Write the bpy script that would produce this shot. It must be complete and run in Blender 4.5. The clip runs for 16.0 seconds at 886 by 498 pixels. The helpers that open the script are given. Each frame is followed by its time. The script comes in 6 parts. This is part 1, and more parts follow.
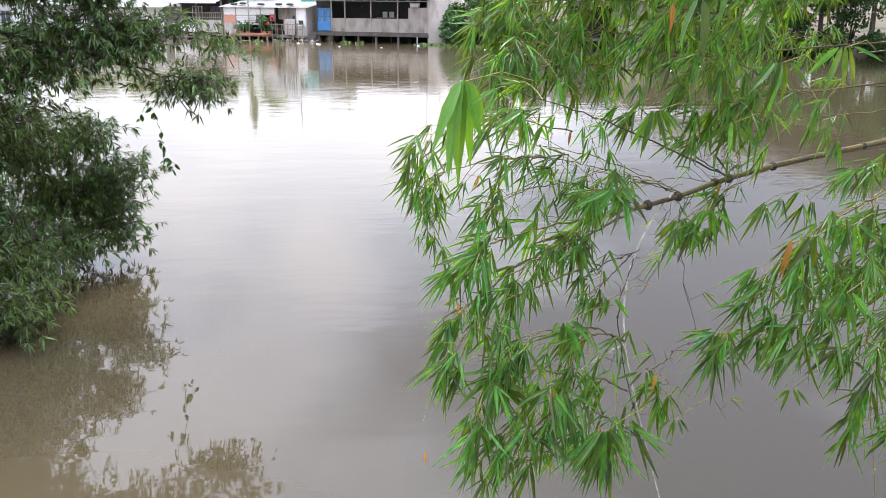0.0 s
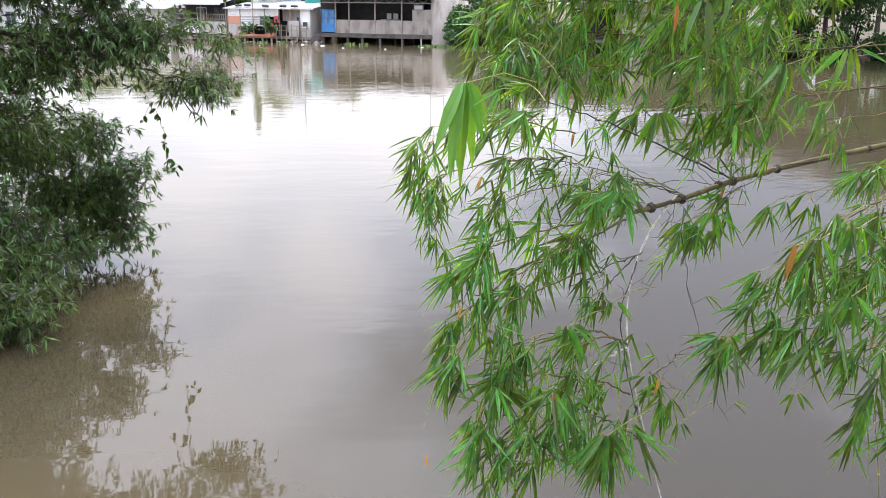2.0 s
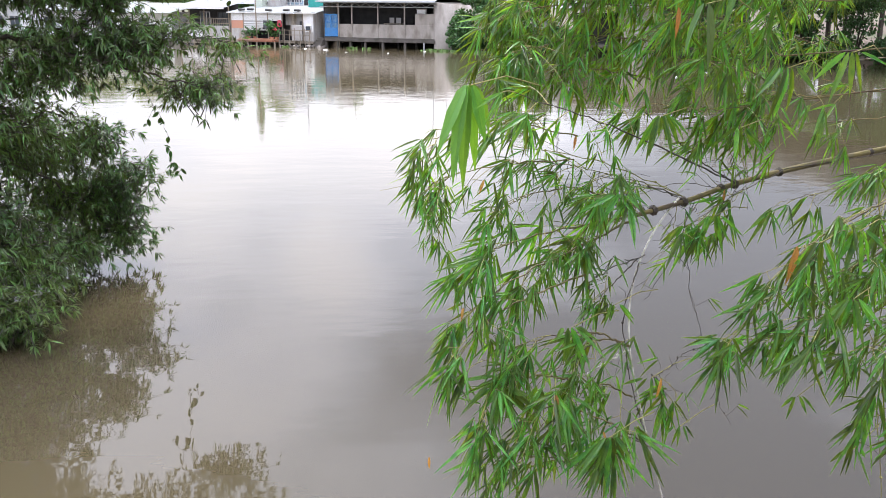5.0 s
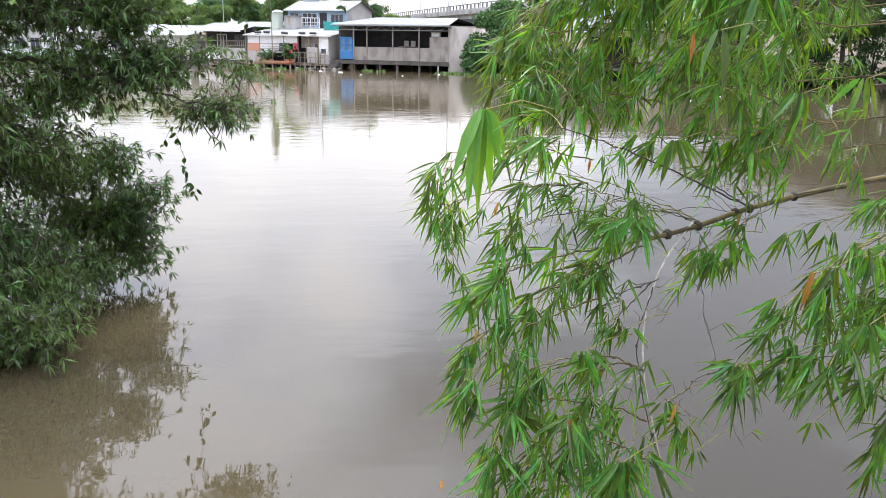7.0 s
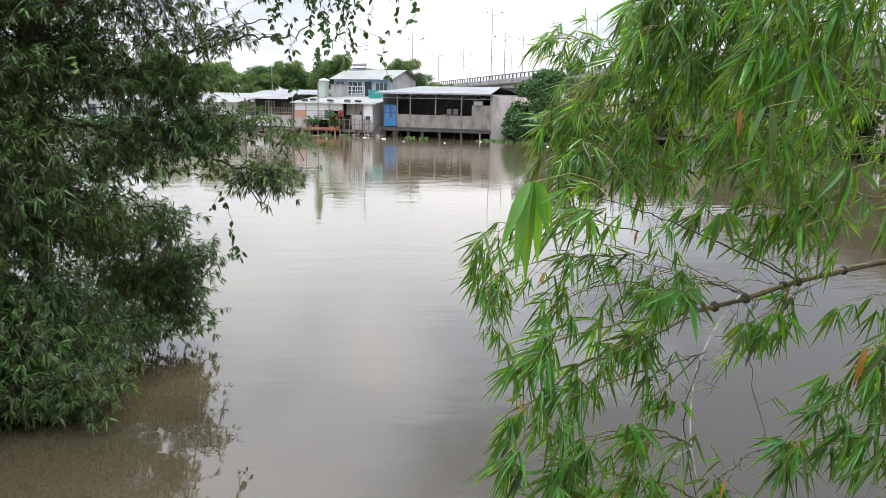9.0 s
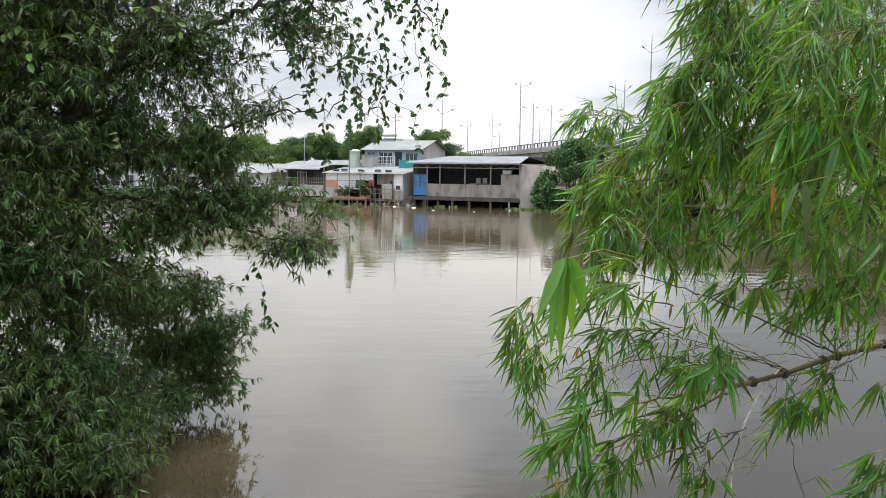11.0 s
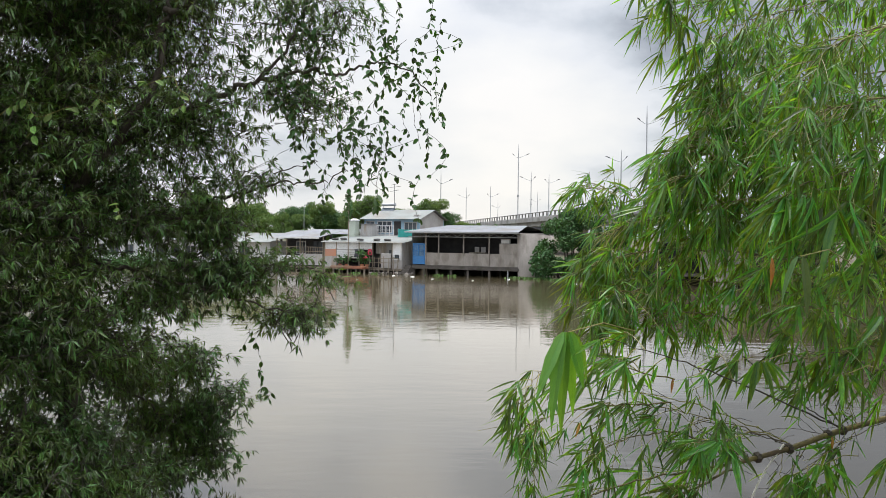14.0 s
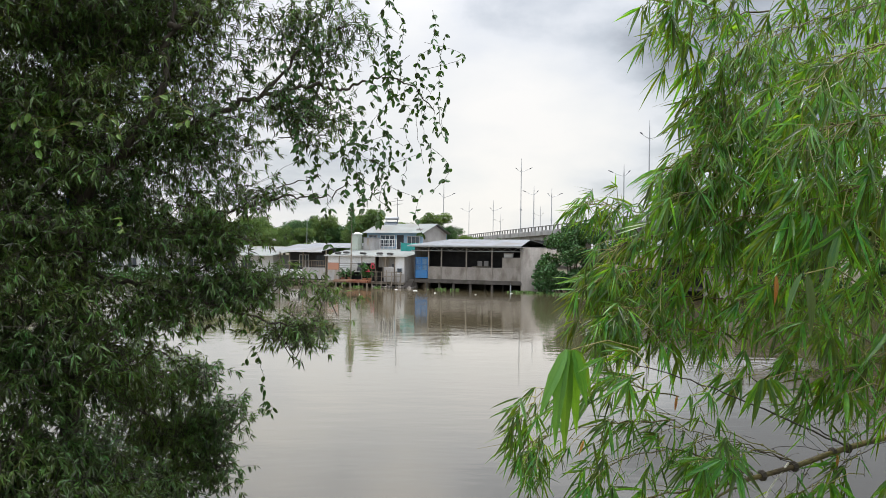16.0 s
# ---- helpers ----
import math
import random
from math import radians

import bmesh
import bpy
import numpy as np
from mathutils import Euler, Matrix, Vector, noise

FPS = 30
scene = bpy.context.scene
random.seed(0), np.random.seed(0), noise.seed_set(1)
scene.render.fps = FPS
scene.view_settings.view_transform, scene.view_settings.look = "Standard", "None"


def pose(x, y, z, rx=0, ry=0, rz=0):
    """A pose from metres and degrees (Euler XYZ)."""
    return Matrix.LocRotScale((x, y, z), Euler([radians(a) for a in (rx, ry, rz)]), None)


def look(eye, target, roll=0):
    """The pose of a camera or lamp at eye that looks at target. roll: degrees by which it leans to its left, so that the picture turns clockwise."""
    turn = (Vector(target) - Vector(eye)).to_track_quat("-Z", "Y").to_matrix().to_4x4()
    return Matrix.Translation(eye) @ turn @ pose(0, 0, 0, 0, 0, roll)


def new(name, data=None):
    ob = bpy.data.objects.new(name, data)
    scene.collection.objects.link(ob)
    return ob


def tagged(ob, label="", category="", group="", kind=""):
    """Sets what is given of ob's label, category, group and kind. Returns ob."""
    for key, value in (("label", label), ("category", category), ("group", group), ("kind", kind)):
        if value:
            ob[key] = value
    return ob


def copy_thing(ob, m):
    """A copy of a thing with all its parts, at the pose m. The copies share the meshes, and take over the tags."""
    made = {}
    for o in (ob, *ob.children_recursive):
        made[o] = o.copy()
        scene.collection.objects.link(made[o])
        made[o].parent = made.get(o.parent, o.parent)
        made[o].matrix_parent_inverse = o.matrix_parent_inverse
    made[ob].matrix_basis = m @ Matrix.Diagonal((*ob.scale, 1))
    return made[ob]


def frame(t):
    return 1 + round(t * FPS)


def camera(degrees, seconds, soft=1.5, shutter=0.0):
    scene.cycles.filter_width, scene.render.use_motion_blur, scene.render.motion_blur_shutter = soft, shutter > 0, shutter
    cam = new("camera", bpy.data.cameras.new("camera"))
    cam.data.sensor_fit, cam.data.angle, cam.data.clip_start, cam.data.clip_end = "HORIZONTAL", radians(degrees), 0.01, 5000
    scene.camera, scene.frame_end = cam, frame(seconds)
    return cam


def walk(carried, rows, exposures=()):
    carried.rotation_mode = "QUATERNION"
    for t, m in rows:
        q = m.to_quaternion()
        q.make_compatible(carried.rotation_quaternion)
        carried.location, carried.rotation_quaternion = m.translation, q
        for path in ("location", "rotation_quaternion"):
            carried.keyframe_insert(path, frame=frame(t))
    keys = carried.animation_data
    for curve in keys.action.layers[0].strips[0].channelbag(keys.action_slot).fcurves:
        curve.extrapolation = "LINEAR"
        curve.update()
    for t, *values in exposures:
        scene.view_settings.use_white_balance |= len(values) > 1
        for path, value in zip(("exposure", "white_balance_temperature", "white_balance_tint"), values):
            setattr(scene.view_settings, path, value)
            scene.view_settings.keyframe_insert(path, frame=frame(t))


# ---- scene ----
cam = camera(56.0, 16.0, soft=0.6)
PATH = [
    (0, (0.048, 0.039, 3.733), (0.264, 1.943, 3.16), 0.4),
    (0.5, (0.043, 0.029, 3.737), (0.259, 1.934, 3.167), 0.3),
    (1, (0.047, 0.035, 3.734), (0.26, 1.94, 3.162), 0.4),
    (1.5, (0.053, 0.05, 3.735), (0.266, 1.955, 3.163), 0.5),
    (2, (0.055, 0.054, 3.73), (0.263, 1.96, 3.161), 0.5),
    (2.5, (0.052, 0.046, 3.732), (0.259, 1.952, 3.163), 0.4),
    (3, (0.052, 0.042, 3.731), (0.255, 1.95, 3.167), 0.4),
    (3.5, (0.054, 0.042, 3.732), (0.257, 1.95, 3.169), 0.5),
    (4, (0.057, 0.048, 3.727), (0.26, 1.957, 3.165), 0.5),
    (6.5, (0.046, 0.03, 3.729), (0.237, 1.945, 3.184), 0.6),
    (7, (0.046, 0.031, 3.732), (0.219, 1.957, 3.222), 0.7),
    (7.5, (0.042, 0.03, 3.739), (0.195, 1.968, 3.271), 0.7),
    (8, (0.031, 0.015, 3.745), (0.159, 1.966, 3.324), 0.9),
    (8.5, (0.023, 0.006, 3.751), (0.13, 1.965, 3.364), 1.1),
    (9, (0.017, 0.004, 3.751), (0.096, 1.97, 3.392), 1.0),
    (11.5, (0.0, -0.013, 3.783), (0.003, 1.981, 3.623), 0.6),
    (12, (0.004, -0.006, 3.785), (0.01, 1.99, 3.658), 0.5),
    (12.5, (0.001, -0.008, 3.788), (0.008, 1.99, 3.688), 0.4),
    (13, (0.002, -0.003, 3.786), (0.008, 1.996, 3.704), 0.6),
    (13.5, (0.006, 0.01, 3.784), (0.009, 2.009, 3.73), 0.5),
    (14, (0.001, -0.001, 3.792), (0.009, 1.998, 3.758), 0.6),
    (14.5, (0.0, -0.004, 3.794), (0.005, 1.996, 3.774), 0.7),
    (15, (0.0, 0.0, 3.8), (0.0, 2.0, 3.786), 0.8),
    (15.5, (-0.001, -0.003, 3.803), (0.001, 1.997, 3.796), 0.8),
    (16, (0.0, 0.002, 3.801), (0.001, 2.002, 3.8), 0.7),
]
walk(cam, [(t, look(e, g, r)) for t, e, g, r in PATH], exposures=[(0, 1.60, 6400, 18), (6.5, 1.59, 6430, 17), (7, 1.55, 6450, 16), (9, 1.19, 6530, 13), (12, 0.87, 6740, 11), (16, 0.77, 6780, 10)])

# ---------------------------------------------------------------- sky and light
SUN_TURN, SUN_RISE = radians(8), radians(64)
world = bpy.data.worlds.new("overcast_sky")
scene.world = world
world.use_nodes = True
wn, wl = world.node_tree.nodes, world.node_tree.links
wn.clear()


def wnode(kind, **values):
    n = wn.new(kind)
    for key, value in values.items():
        n.inputs[key].default_value = value
    return n


def wmath(op, a, b=0.0):
    n = wn.new("ShaderNodeMath")
    n.operation = op
    for i, v in enumerate((a, b)):
        if isinstance(v, (int, float)):
            n.inputs[i].default_value = v
        else:
            wl.new(v, n.inputs[i])
    return n.outputs[0]


def wramp(fac, stops):
    n = wn.new("ShaderNodeValToRGB")
    while len(n.color_ramp.elements) < len(stops):
        n.color_ramp.elements.new(0.5)
    for el, (p, c) in zip(n.color_ramp.elements, stops):
        el.position, el.color = p, (*c, 1)
    wl.new(fac, n.inputs[0])
    return n.outputs[0]


coord = wn.new("ShaderNodeTexCoord")
sep = wn.new("ShaderNodeSeparateXYZ")
wl.new(coord.outputs["Generated"], sep.inputs[0])
up = wmath("MAXIMUM", sep.outputs[2], 0.0)
# cloud sheet seen in perspective: the direction divided by its rise
flat = wmath("ADD", up, 0.32)
com = wn.new("ShaderNodeCombineXYZ")
wl.new(wmath("DIVIDE", sep.outputs[0], flat), com.inputs[0])
wl.new(wmath("DIVIDE", sep.outputs[1], flat), com.inputs[1])
broad = wnode("ShaderNodeTexNoise", Scale=1.7, Detail=7.0, Roughness=0.52)
shift = wn.new("ShaderNodeVectorMath")
shift.operation = "ADD"
shift.inputs[1].default_value = (3.1, 0.4, 0.0)
wl.new(com.outputs[0], shift.inputs[0])
wl.new(shift.outputs[0], broad.inputs["Vector"])
# the veiled sun brightens the sheet in its quarter of the sky
toward = wn.new("ShaderNodeVectorMath")
toward.operation = "DOT_PRODUCT"
toward.inputs[1].default_value = (0.075, 0.975, 0.21)
wl.new(coord.outputs["Generated"], toward.inputs[0])
facing = wmath("MAXIMUM", toward.outputs["Value"], 0.0)
dusk = wn.new("ShaderNodeVectorMath")
dusk.operation = "DOT_PRODUCT"
dusk.inputs[1].default_value = (0.42, 0.75, 0.51)
wl.new(coord.outputs["Generated"], dusk.inputs[0])
heavy = wmath("MULTIPLY", wmath("POWER", wmath("MAXIMUM", dusk.outputs["Value"], 0.0), 9.0), -0.36)   # a heavier bank of cloud beside it
veil = wmath("ADD", wmath("MULTIPLY", wmath("POWER", facing, 60.0), 0.20), wmath("MULTIPLY", wmath("POWER", facing, 9.0), 0.055))
# a grey bar of cloud over the bright gap, with a second gap above it
torn = wnode("ShaderNodeTexNoise", Scale=7.0, Detail=6.0, Roughness=0.6)
wl.new(coord.outputs["Generated"], torn.inputs["Vector"])
ragged = wmath("ADD", up, wmath("MULTIPLY", wmath("SUBTRACT", torn.outputs[0], 0.5), 0.10))
bar = wmath("POWER", 2.718, wmath("MULTIPLY", wmath("POWER", wmath("DIVIDE", wmath("SUBTRACT", ragged, 0.245), 0.028), 2.0), -1.0))


def spot(way, tight, amount):
    n = wn.new("ShaderNodeVectorMath")
    n.operation = "DOT_PRODUCT"
    n.inputs[1].default_value = Vector(way).normalized()
    wl.new(coord.outputs["Generated"], n.inputs[0])
    return wmath("MULTIPLY", wmath("POWER", wmath("MAXIMUM", n.outputs["Value"], 0.0), tight), amount)


gaps = wmath("ADD", spot((0.10, 0.98, 0.175), 320.0, 0.18), spot((-0.02, 0.95, 0.288), 600.0, 0.30))
gaps = wmath("MULTIPLY", gaps, wmath("ADD", 0.35, wmath("MULTIPLY", torn.outputs[0], 1.3)))
gaps = wmath("ADD", gaps, wmath("MULTIPLY", bar, spot((0.09, 0.965, 0.245), 24.0, -0.08)))
cloud = wramp(wmath("ADD", broad.outputs[0], wmath("ADD", wmath("ADD", veil, gaps), heavy)), [(0.30, (0.24, 0.265, 0.305)), (0.42, (0.46, 0.50, 0.55)), (0.52, (0.62, 0.65, 0.69)), (0.64, (0.705, 0.72, 0.73)), (0.78, (0.765, 0.765, 0.76))])
# an overcast sky grows brighter towards the zenith
gain = wmath("ADD", 1.0, wmath("MULTIPLY", wmath("POWER", up, 2.9), 5.0))
cool = wn.new("ShaderNodeMix")
cool.data_type, cool.blend_type = "RGBA", "MULTIPLY"
cool.inputs[7].default_value = (0.965, 0.98, 1.035, 1)
wl.new(wmath("MINIMUM", wmath("MULTIPLY", up, 2.2), 1.0), cool.inputs[0])
wl.new(cloud, cool.inputs[6])
lit = wn.new("ShaderNodeVectorMath")
lit.operation = "SCALE"
wl.new(cool.outputs[2], lit.inputs[0])
wl.new(gain, lit.inputs[3])
sky = wn.new("ShaderNodeTexSky")
sky.sky_type, sky.sun_disc = "NISHITA", False
sky.sun_elevation, sky.sun_rotation = SUN_RISE, SUN_TURN
bg_sky = wnode("ShaderNodeBackground", Strength=0.08)
wl.new(sky.outputs[0], bg_sky.inputs[0])
bg_cloud = wnode("ShaderNodeBackground", Strength=0.74)
wl.new(lit.outputs[0], bg_cloud.inputs[0])
mixed = wnode("ShaderNodeMixShader", Fac=0.93)
wl.new(bg_sky.outputs[0], mixed.inputs[1])
wl.new(bg_cloud.outputs[0], mixed.inputs[2])
wout = wn.new("ShaderNodeOutputWorld")
wl.new(mixed.outputs[0], wout.inputs[0])

sun = new("sun", bpy.data.lights.new("sun", "SUN"))
sun.data.energy, sun.data.angle, sun.data.color = 1.5, radians(20), (1.0, 0.97, 0.92)
sun.matrix_world = look((0, 0, 0), (-math.sin(SUN_TURN) * math.cos(SUN_RISE), -math.cos(SUN_TURN) * math.cos(SUN_RISE), -math.sin(SUN_RISE)))


# ---------------------------------------------------------------- materials
def surface(name, a, b, scale=3.0, rough=0.8, metal=0.0, bump=0.2, fine=40.0, stain=None, stain_scale=0.6, spread=0.0, stretch=(1, 1, 1), translucent=0.0, depth=0.02, spec=0.5, thru=(1.36, 1.14, 0.36)):
    """Two tones mixed by noise at a fine and a broad scale, a stain with a shape of its own, and a relief. spread: how far pieces differ from one another. thru: the tint of the light that passes through a leaf."""
    m = bpy.data.materials.new(name)
    m.use_nodes = True
    n, l = m.node_tree.nodes, m.node_tree.links
    bsdf = n["Principled BSDF"]
    at = n.new("ShaderNodeTexCoord")
    grow = n.new("ShaderNodeMapping")
    grow.inputs["Scale"].default_value = stretch
    l.new(at.outputs["Object"], grow.inputs[0])

    def noise_at(size, detail):
        t = n.new("ShaderNodeTexNoise")
        t.inputs["Scale"].default_value, t.inputs["Detail"].default_value = size, detail
        l.new(grow.outputs[0], t.inputs["Vector"])
        return t.outputs[0]

    def blend(fac, c0, c1, kind="MIX"):
        x = n.new("ShaderNodeMix")
        x.data_type, x.blend_type = "RGBA", kind
        for socket, v in ((x.inputs[0], fac), (x.inputs[6], c0), (x.inputs[7], c1)):
            if isinstance(v, tuple):
                socket.default_value = (*v, 1)
            elif isinstance(v, float):
                socket.default_value = v
            else:
                l.new(v, socket)
        return x.outputs[2]

    def sharpen(fac, lo, hi):
        r = n.new("ShaderNodeMapRange")
        r.inputs[1].default_value, r.inputs[2].default_value = lo, hi
        l.new(fac, r.inputs[0])
        return r.outputs[0]

    fine_fac = noise_at(fine, 3.0)
    colour = blend(sharpen(noise_at(scale, 4.0), 0.3, 0.7), tuple(a), tuple(b))
    colour = blend(sharpen(fine_fac, 0.35, 0.75), colour, blend(0.75, colour, (0.5, 0.5, 0.5), "MULTIPLY"))
    if stain:
        colour = blend(sharpen(noise_at(stain_scale, 5.0), 0.5, 0.68), colour, tuple(stain))
    if spread:
        info, geo = n.new("ShaderNodeObjectInfo"), n.new("ShaderNodeNewGeometry")
        total = n.new("ShaderNodeMath")
        total.operation = "ADD"
        l.new(info.outputs["Random"], total.inputs[0])
        l.new(geo.outputs["Random Per Island"], total.inputs[1])
        part_of = n.new("ShaderNodeMath")
        part_of.operation = "FRACT"
        l.new(total.outputs[0], part_of.inputs[0])
        hsv = n.new("ShaderNodeHueSaturation")
        r = n.new("ShaderNodeMapRange")
        r.inputs[3].default_value, r.inputs[4].default_value = 1 - spread, 1 + spread
        l.new(part_of.outputs[0], r.inputs[0])
        l.new(r.outputs[0], hsv.inputs["Value"])
        hue = n.new("ShaderNodeMapRange")
        hue.inputs[3].default_value, hue.inputs[4].default_value = 0.5 - spread * 0.05, 0.5 + spread * 0.05
        l.new(part_of.outputs[0], hue.inputs[0])
        l.new(hue.outputs[0], hsv.inputs["Hue"])
        l.new(colour, hsv.inputs["Color"])
        colour = hsv.outputs[0]
    l.new(colour, bsdf.inputs["Base Color"])
    bsdf.inputs["Roughness"].default_value, bsdf.inputs["Metallic"].default_value = rough, metal
    bsdf.inputs["Specular IOR Level"].default_value = spec
    if bump:
        bp = n.new("ShaderNodeBump")
        bp.inputs["Strength"].default_value, bp.inputs["Distance"].default_value = bump, depth
        l.new(fine_fac, bp.inputs["Height"])
        l.new(bp.outputs[0], bsdf.inputs["Normal"])
    if translucent:
        through_leaf = n.new("ShaderNodeBsdfTranslucent")
        l.new(blend(1.0, colour, thru, "MULTIPLY"), through_leaf.inputs[0])
        both = n.new("ShaderNodeMixShader")
        both.inputs[0].default_value = translucent
        l.new(bsdf.outputs[0], both.inputs[1])
        l.new(through_leaf.outputs[0], both.inputs[2])
        l.new(both.outputs[0], n["Material Output"].inputs[0])
    return m


def water_surface():
    """Silty river water: a brown body under a mirror that small swells and breeze-ruffled patches disturb."""
    m = bpy.data.materials.new("river_water")
    m.use_nodes = True
    n, l = m.node_tree.nodes, m.node_tree.links
    bsdf = n["Principled BSDF"]
    at = n.new("ShaderNodeTexCoord")

    def tex(scale, stretch, detail):
        g = n.new("ShaderNodeMapping")
        g.inputs["Scale"].default_value = stretch
        l.new(at.outputs["Object"], g.inputs[0])
        t = n.new("ShaderNodeTexNoise")
        t.inputs["Scale"].default_value, t.inputs["Detail"].default_value = scale, detail
        l.new(g.outputs[0], t.inputs["Vector"])
        return t.outputs[0]

    def mul(a, b, op="MULTIPLY"):
        x = n.new("ShaderNodeMath")
        x.operation = op
        for i, v in enumerate((a, b)):
            if isinstance(v, float):
                x.inputs[i].default_value = v
            else:
                l.new(v, x.inputs[i])
        return x.outputs[0]

    tone = n.new("ShaderNodeValToRGB")
    tone.color_ramp.elements[0].position, tone.color_ramp.elements[0].color = 0.35, (0.066, 0.054, 0.030, 1)
    tone.color_ramp.elements[1].position, tone.color_ramp.elements[1].color = 0.7, (0.084, 0.068, 0.039, 1)
    l.new(tex(0.05, (1, 1, 1), 3.0), tone.inputs[0])
    # body colour darkened rightwards as bamboo shade, raised far off to mute the mirror
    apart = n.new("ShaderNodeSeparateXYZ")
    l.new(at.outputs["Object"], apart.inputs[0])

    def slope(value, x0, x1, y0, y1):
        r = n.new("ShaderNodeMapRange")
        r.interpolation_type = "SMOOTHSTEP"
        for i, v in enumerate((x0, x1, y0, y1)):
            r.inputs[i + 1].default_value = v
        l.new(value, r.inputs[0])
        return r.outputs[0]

    body_shading = mul(slope(apart.outputs[0], -3.4, 2.6, 1.0, 0.45), slope(apart.outputs[1], 10.0, 42.0, 0.0, 1.0), "ADD")
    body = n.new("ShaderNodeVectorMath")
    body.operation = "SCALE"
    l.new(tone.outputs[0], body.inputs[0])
    l.new(body_shading, body.inputs[3])
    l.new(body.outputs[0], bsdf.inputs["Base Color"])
    bsdf.inputs["Roughness"].default_value, bsdf.inputs["IOR"].default_value = 0.02, 1.45
    patch = n.new("ShaderNodeMapRange")
    patch.inputs[1].default_value, patch.inputs[2].default_value = 0.42, 0.68
    l.new(tex(0.045, (0.6, 1.5, 1), 3.0), patch.inputs[0])
    swell = mul(tex(0.9, (0.5, 1.3, 1), 2.0), 0.55)
    breeze = slope(apart.outputs[1], 14.0, 60.0, 1.0, 3.2)
    ripple = mul(mul(tex(4.5, (0.45, 1.2, 1), 2.0), 0.16), mul(mul(patch.outputs[0], 0.45, "ADD"), breeze))
    bp = n.new("ShaderNodeBump")
    bp.inputs["Strength"].default_value, bp.inputs["Distance"].default_value = 1.0, WAVE
    l.new(mul(swell, ripple, "ADD"), bp.inputs["Height"])
    l.new(bp.outputs[0], bsdf.inputs["Normal"])
    l.new(bp.outputs[0], bsdf.inputs["Coat Normal"])
    bsdf.inputs["Coat Weight"].default_value, bsdf.inputs["Coat Roughness"].default_value, bsdf.inputs["Coat IOR"].default_value = 0.5, 0.02, 1.4
    return m


WAVE = 0.012
M_WATER = water_surface()
M_EARTH = surface("silty_earth", (0.075, 0.056, 0.036), (0.12, 0.092, 0.06), 0.8, 0.95, stain=(0.045, 0.075, 0.022), stain_scale=0.05)
M_LEAF = surface("bamboo_leaf", (0.042, 0.145, 0.038), (0.135, 0.285, 0.050), 3.0, 0.29, spread=0.6, thru=(2.85, 1.95, 0.40), translucent=0.58, fine=120.0, bump=0.1, stretch=(8, 1, 8), depth=0.001)
M_LEAF_YOUNG = surface("young_bamboo_leaf", (0.105, 0.27, 0.045), (0.15, 0.33, 0.055), 3.0, 0.36, spread=0.25, translucent=0.45, fine=120.0, bump=0.1, stretch=(8, 1, 8), depth=0.001)
M_LEAF_DULL = surface("dull_bamboo_leaf", (0.10, 0.19, 0.085), (0.14, 0.24, 0.11), 6.0, 0.4, spread=0.3, translucent=0.3, fine=120.0, bump=0.1, stretch=(8, 1, 8), depth=0.001)
M_LEAF_DRY = surface("withered_leaf", (0.50, 0.20, 0.05), (0.42, 0.27, 0.10), 9.0, 0.7, spread=0.25, translucent=0.3, depth=0.001)
M_CULM = surface("bamboo_culm", (0.105, 0.095, 0.024), (0.15, 0.105, 0.034), 14.0, 0.5, stain=(0.045, 0.027, 0.016), stain_scale=6.0, stretch=(1, 1, 0.3), depth=0.002)
M_TWIG = surface("bamboo_twig", (0.19, 0.20, 0.05), (0.28, 0.23, 0.07), 20.0, 0.6, depth=0.002)
M_TWIG_DARK = surface("dead_twig", (0.035, 0.027, 0.02), (0.06, 0.045, 0.033), 20.0, 0.8, depth=0.002)
M_VINE = surface("bleached_vine", (0.58, 0.55, 0.50), (0.45, 0.42, 0.36), 20.0, 0.8, depth=0.002)
M_TREELEAF = surface("tree_leaf", (0.050, 0.108, 0.031), (0.125, 0.190, 0.040), 1.0, 0.32, spread=0.85, translucent=0.30, fine=30.0, bump=0.0)
M_LEAF_PALE = surface("pale_creeper_leaf", (0.12, 0.23, 0.035), (0.19, 0.32, 0.06), 4.0, 0.45, spread=0.4, translucent=0.3, bump=0.0)
M_VINELEAF = surface("creeper_leaf", (0.035, 0.095, 0.02), (0.055, 0.13, 0.028), 2.0, 0.5, spread=0.4, translucent=0.25, bump=0.0)
M_BARK = surface("bark", (0.055, 0.045, 0.035), (0.095, 0.08, 0.062), 6.0, 0.95, bump=0.7, stretch=(1, 1, 0.3), depth=0.02)
M_FARLEAF = surface("woodland_leaf", (0.085, 0.165, 0.048), (0.145, 0.235, 0.072), 0.3, 0.7, spread=0.35, translucent=0.35, bump=0.0)
M_BUSHLEAF = surface("shrub_leaf", (0.042, 0.115, 0.032), (0.068, 0.155, 0.042), 0.5, 0.6, spread=0.45, translucent=0.2, bump=0.0)
M_HYACINTH = surface("hyacinth_leaf", (0.10, 0.21, 0.04), (0.15, 0.25, 0.06), 2.0, 0.5, spread=0.4, bump=0.0)
M_CONCRETE = surface("raw_concrete", (0.31, 0.28, 0.25), (0.42, 0.38, 0.34), 1.6, 0.9, stain=(0.19, 0.165, 0.14), stain_scale=1.3, stretch=(1.0, 1.0, 0.45))
M_PLASTER = surface("grey_plaster", (0.40, 0.38, 0.36), (0.50, 0.48, 0.455), 0.9, 0.9, stain=(0.30, 0.28, 0.26), stain_scale=0.5)
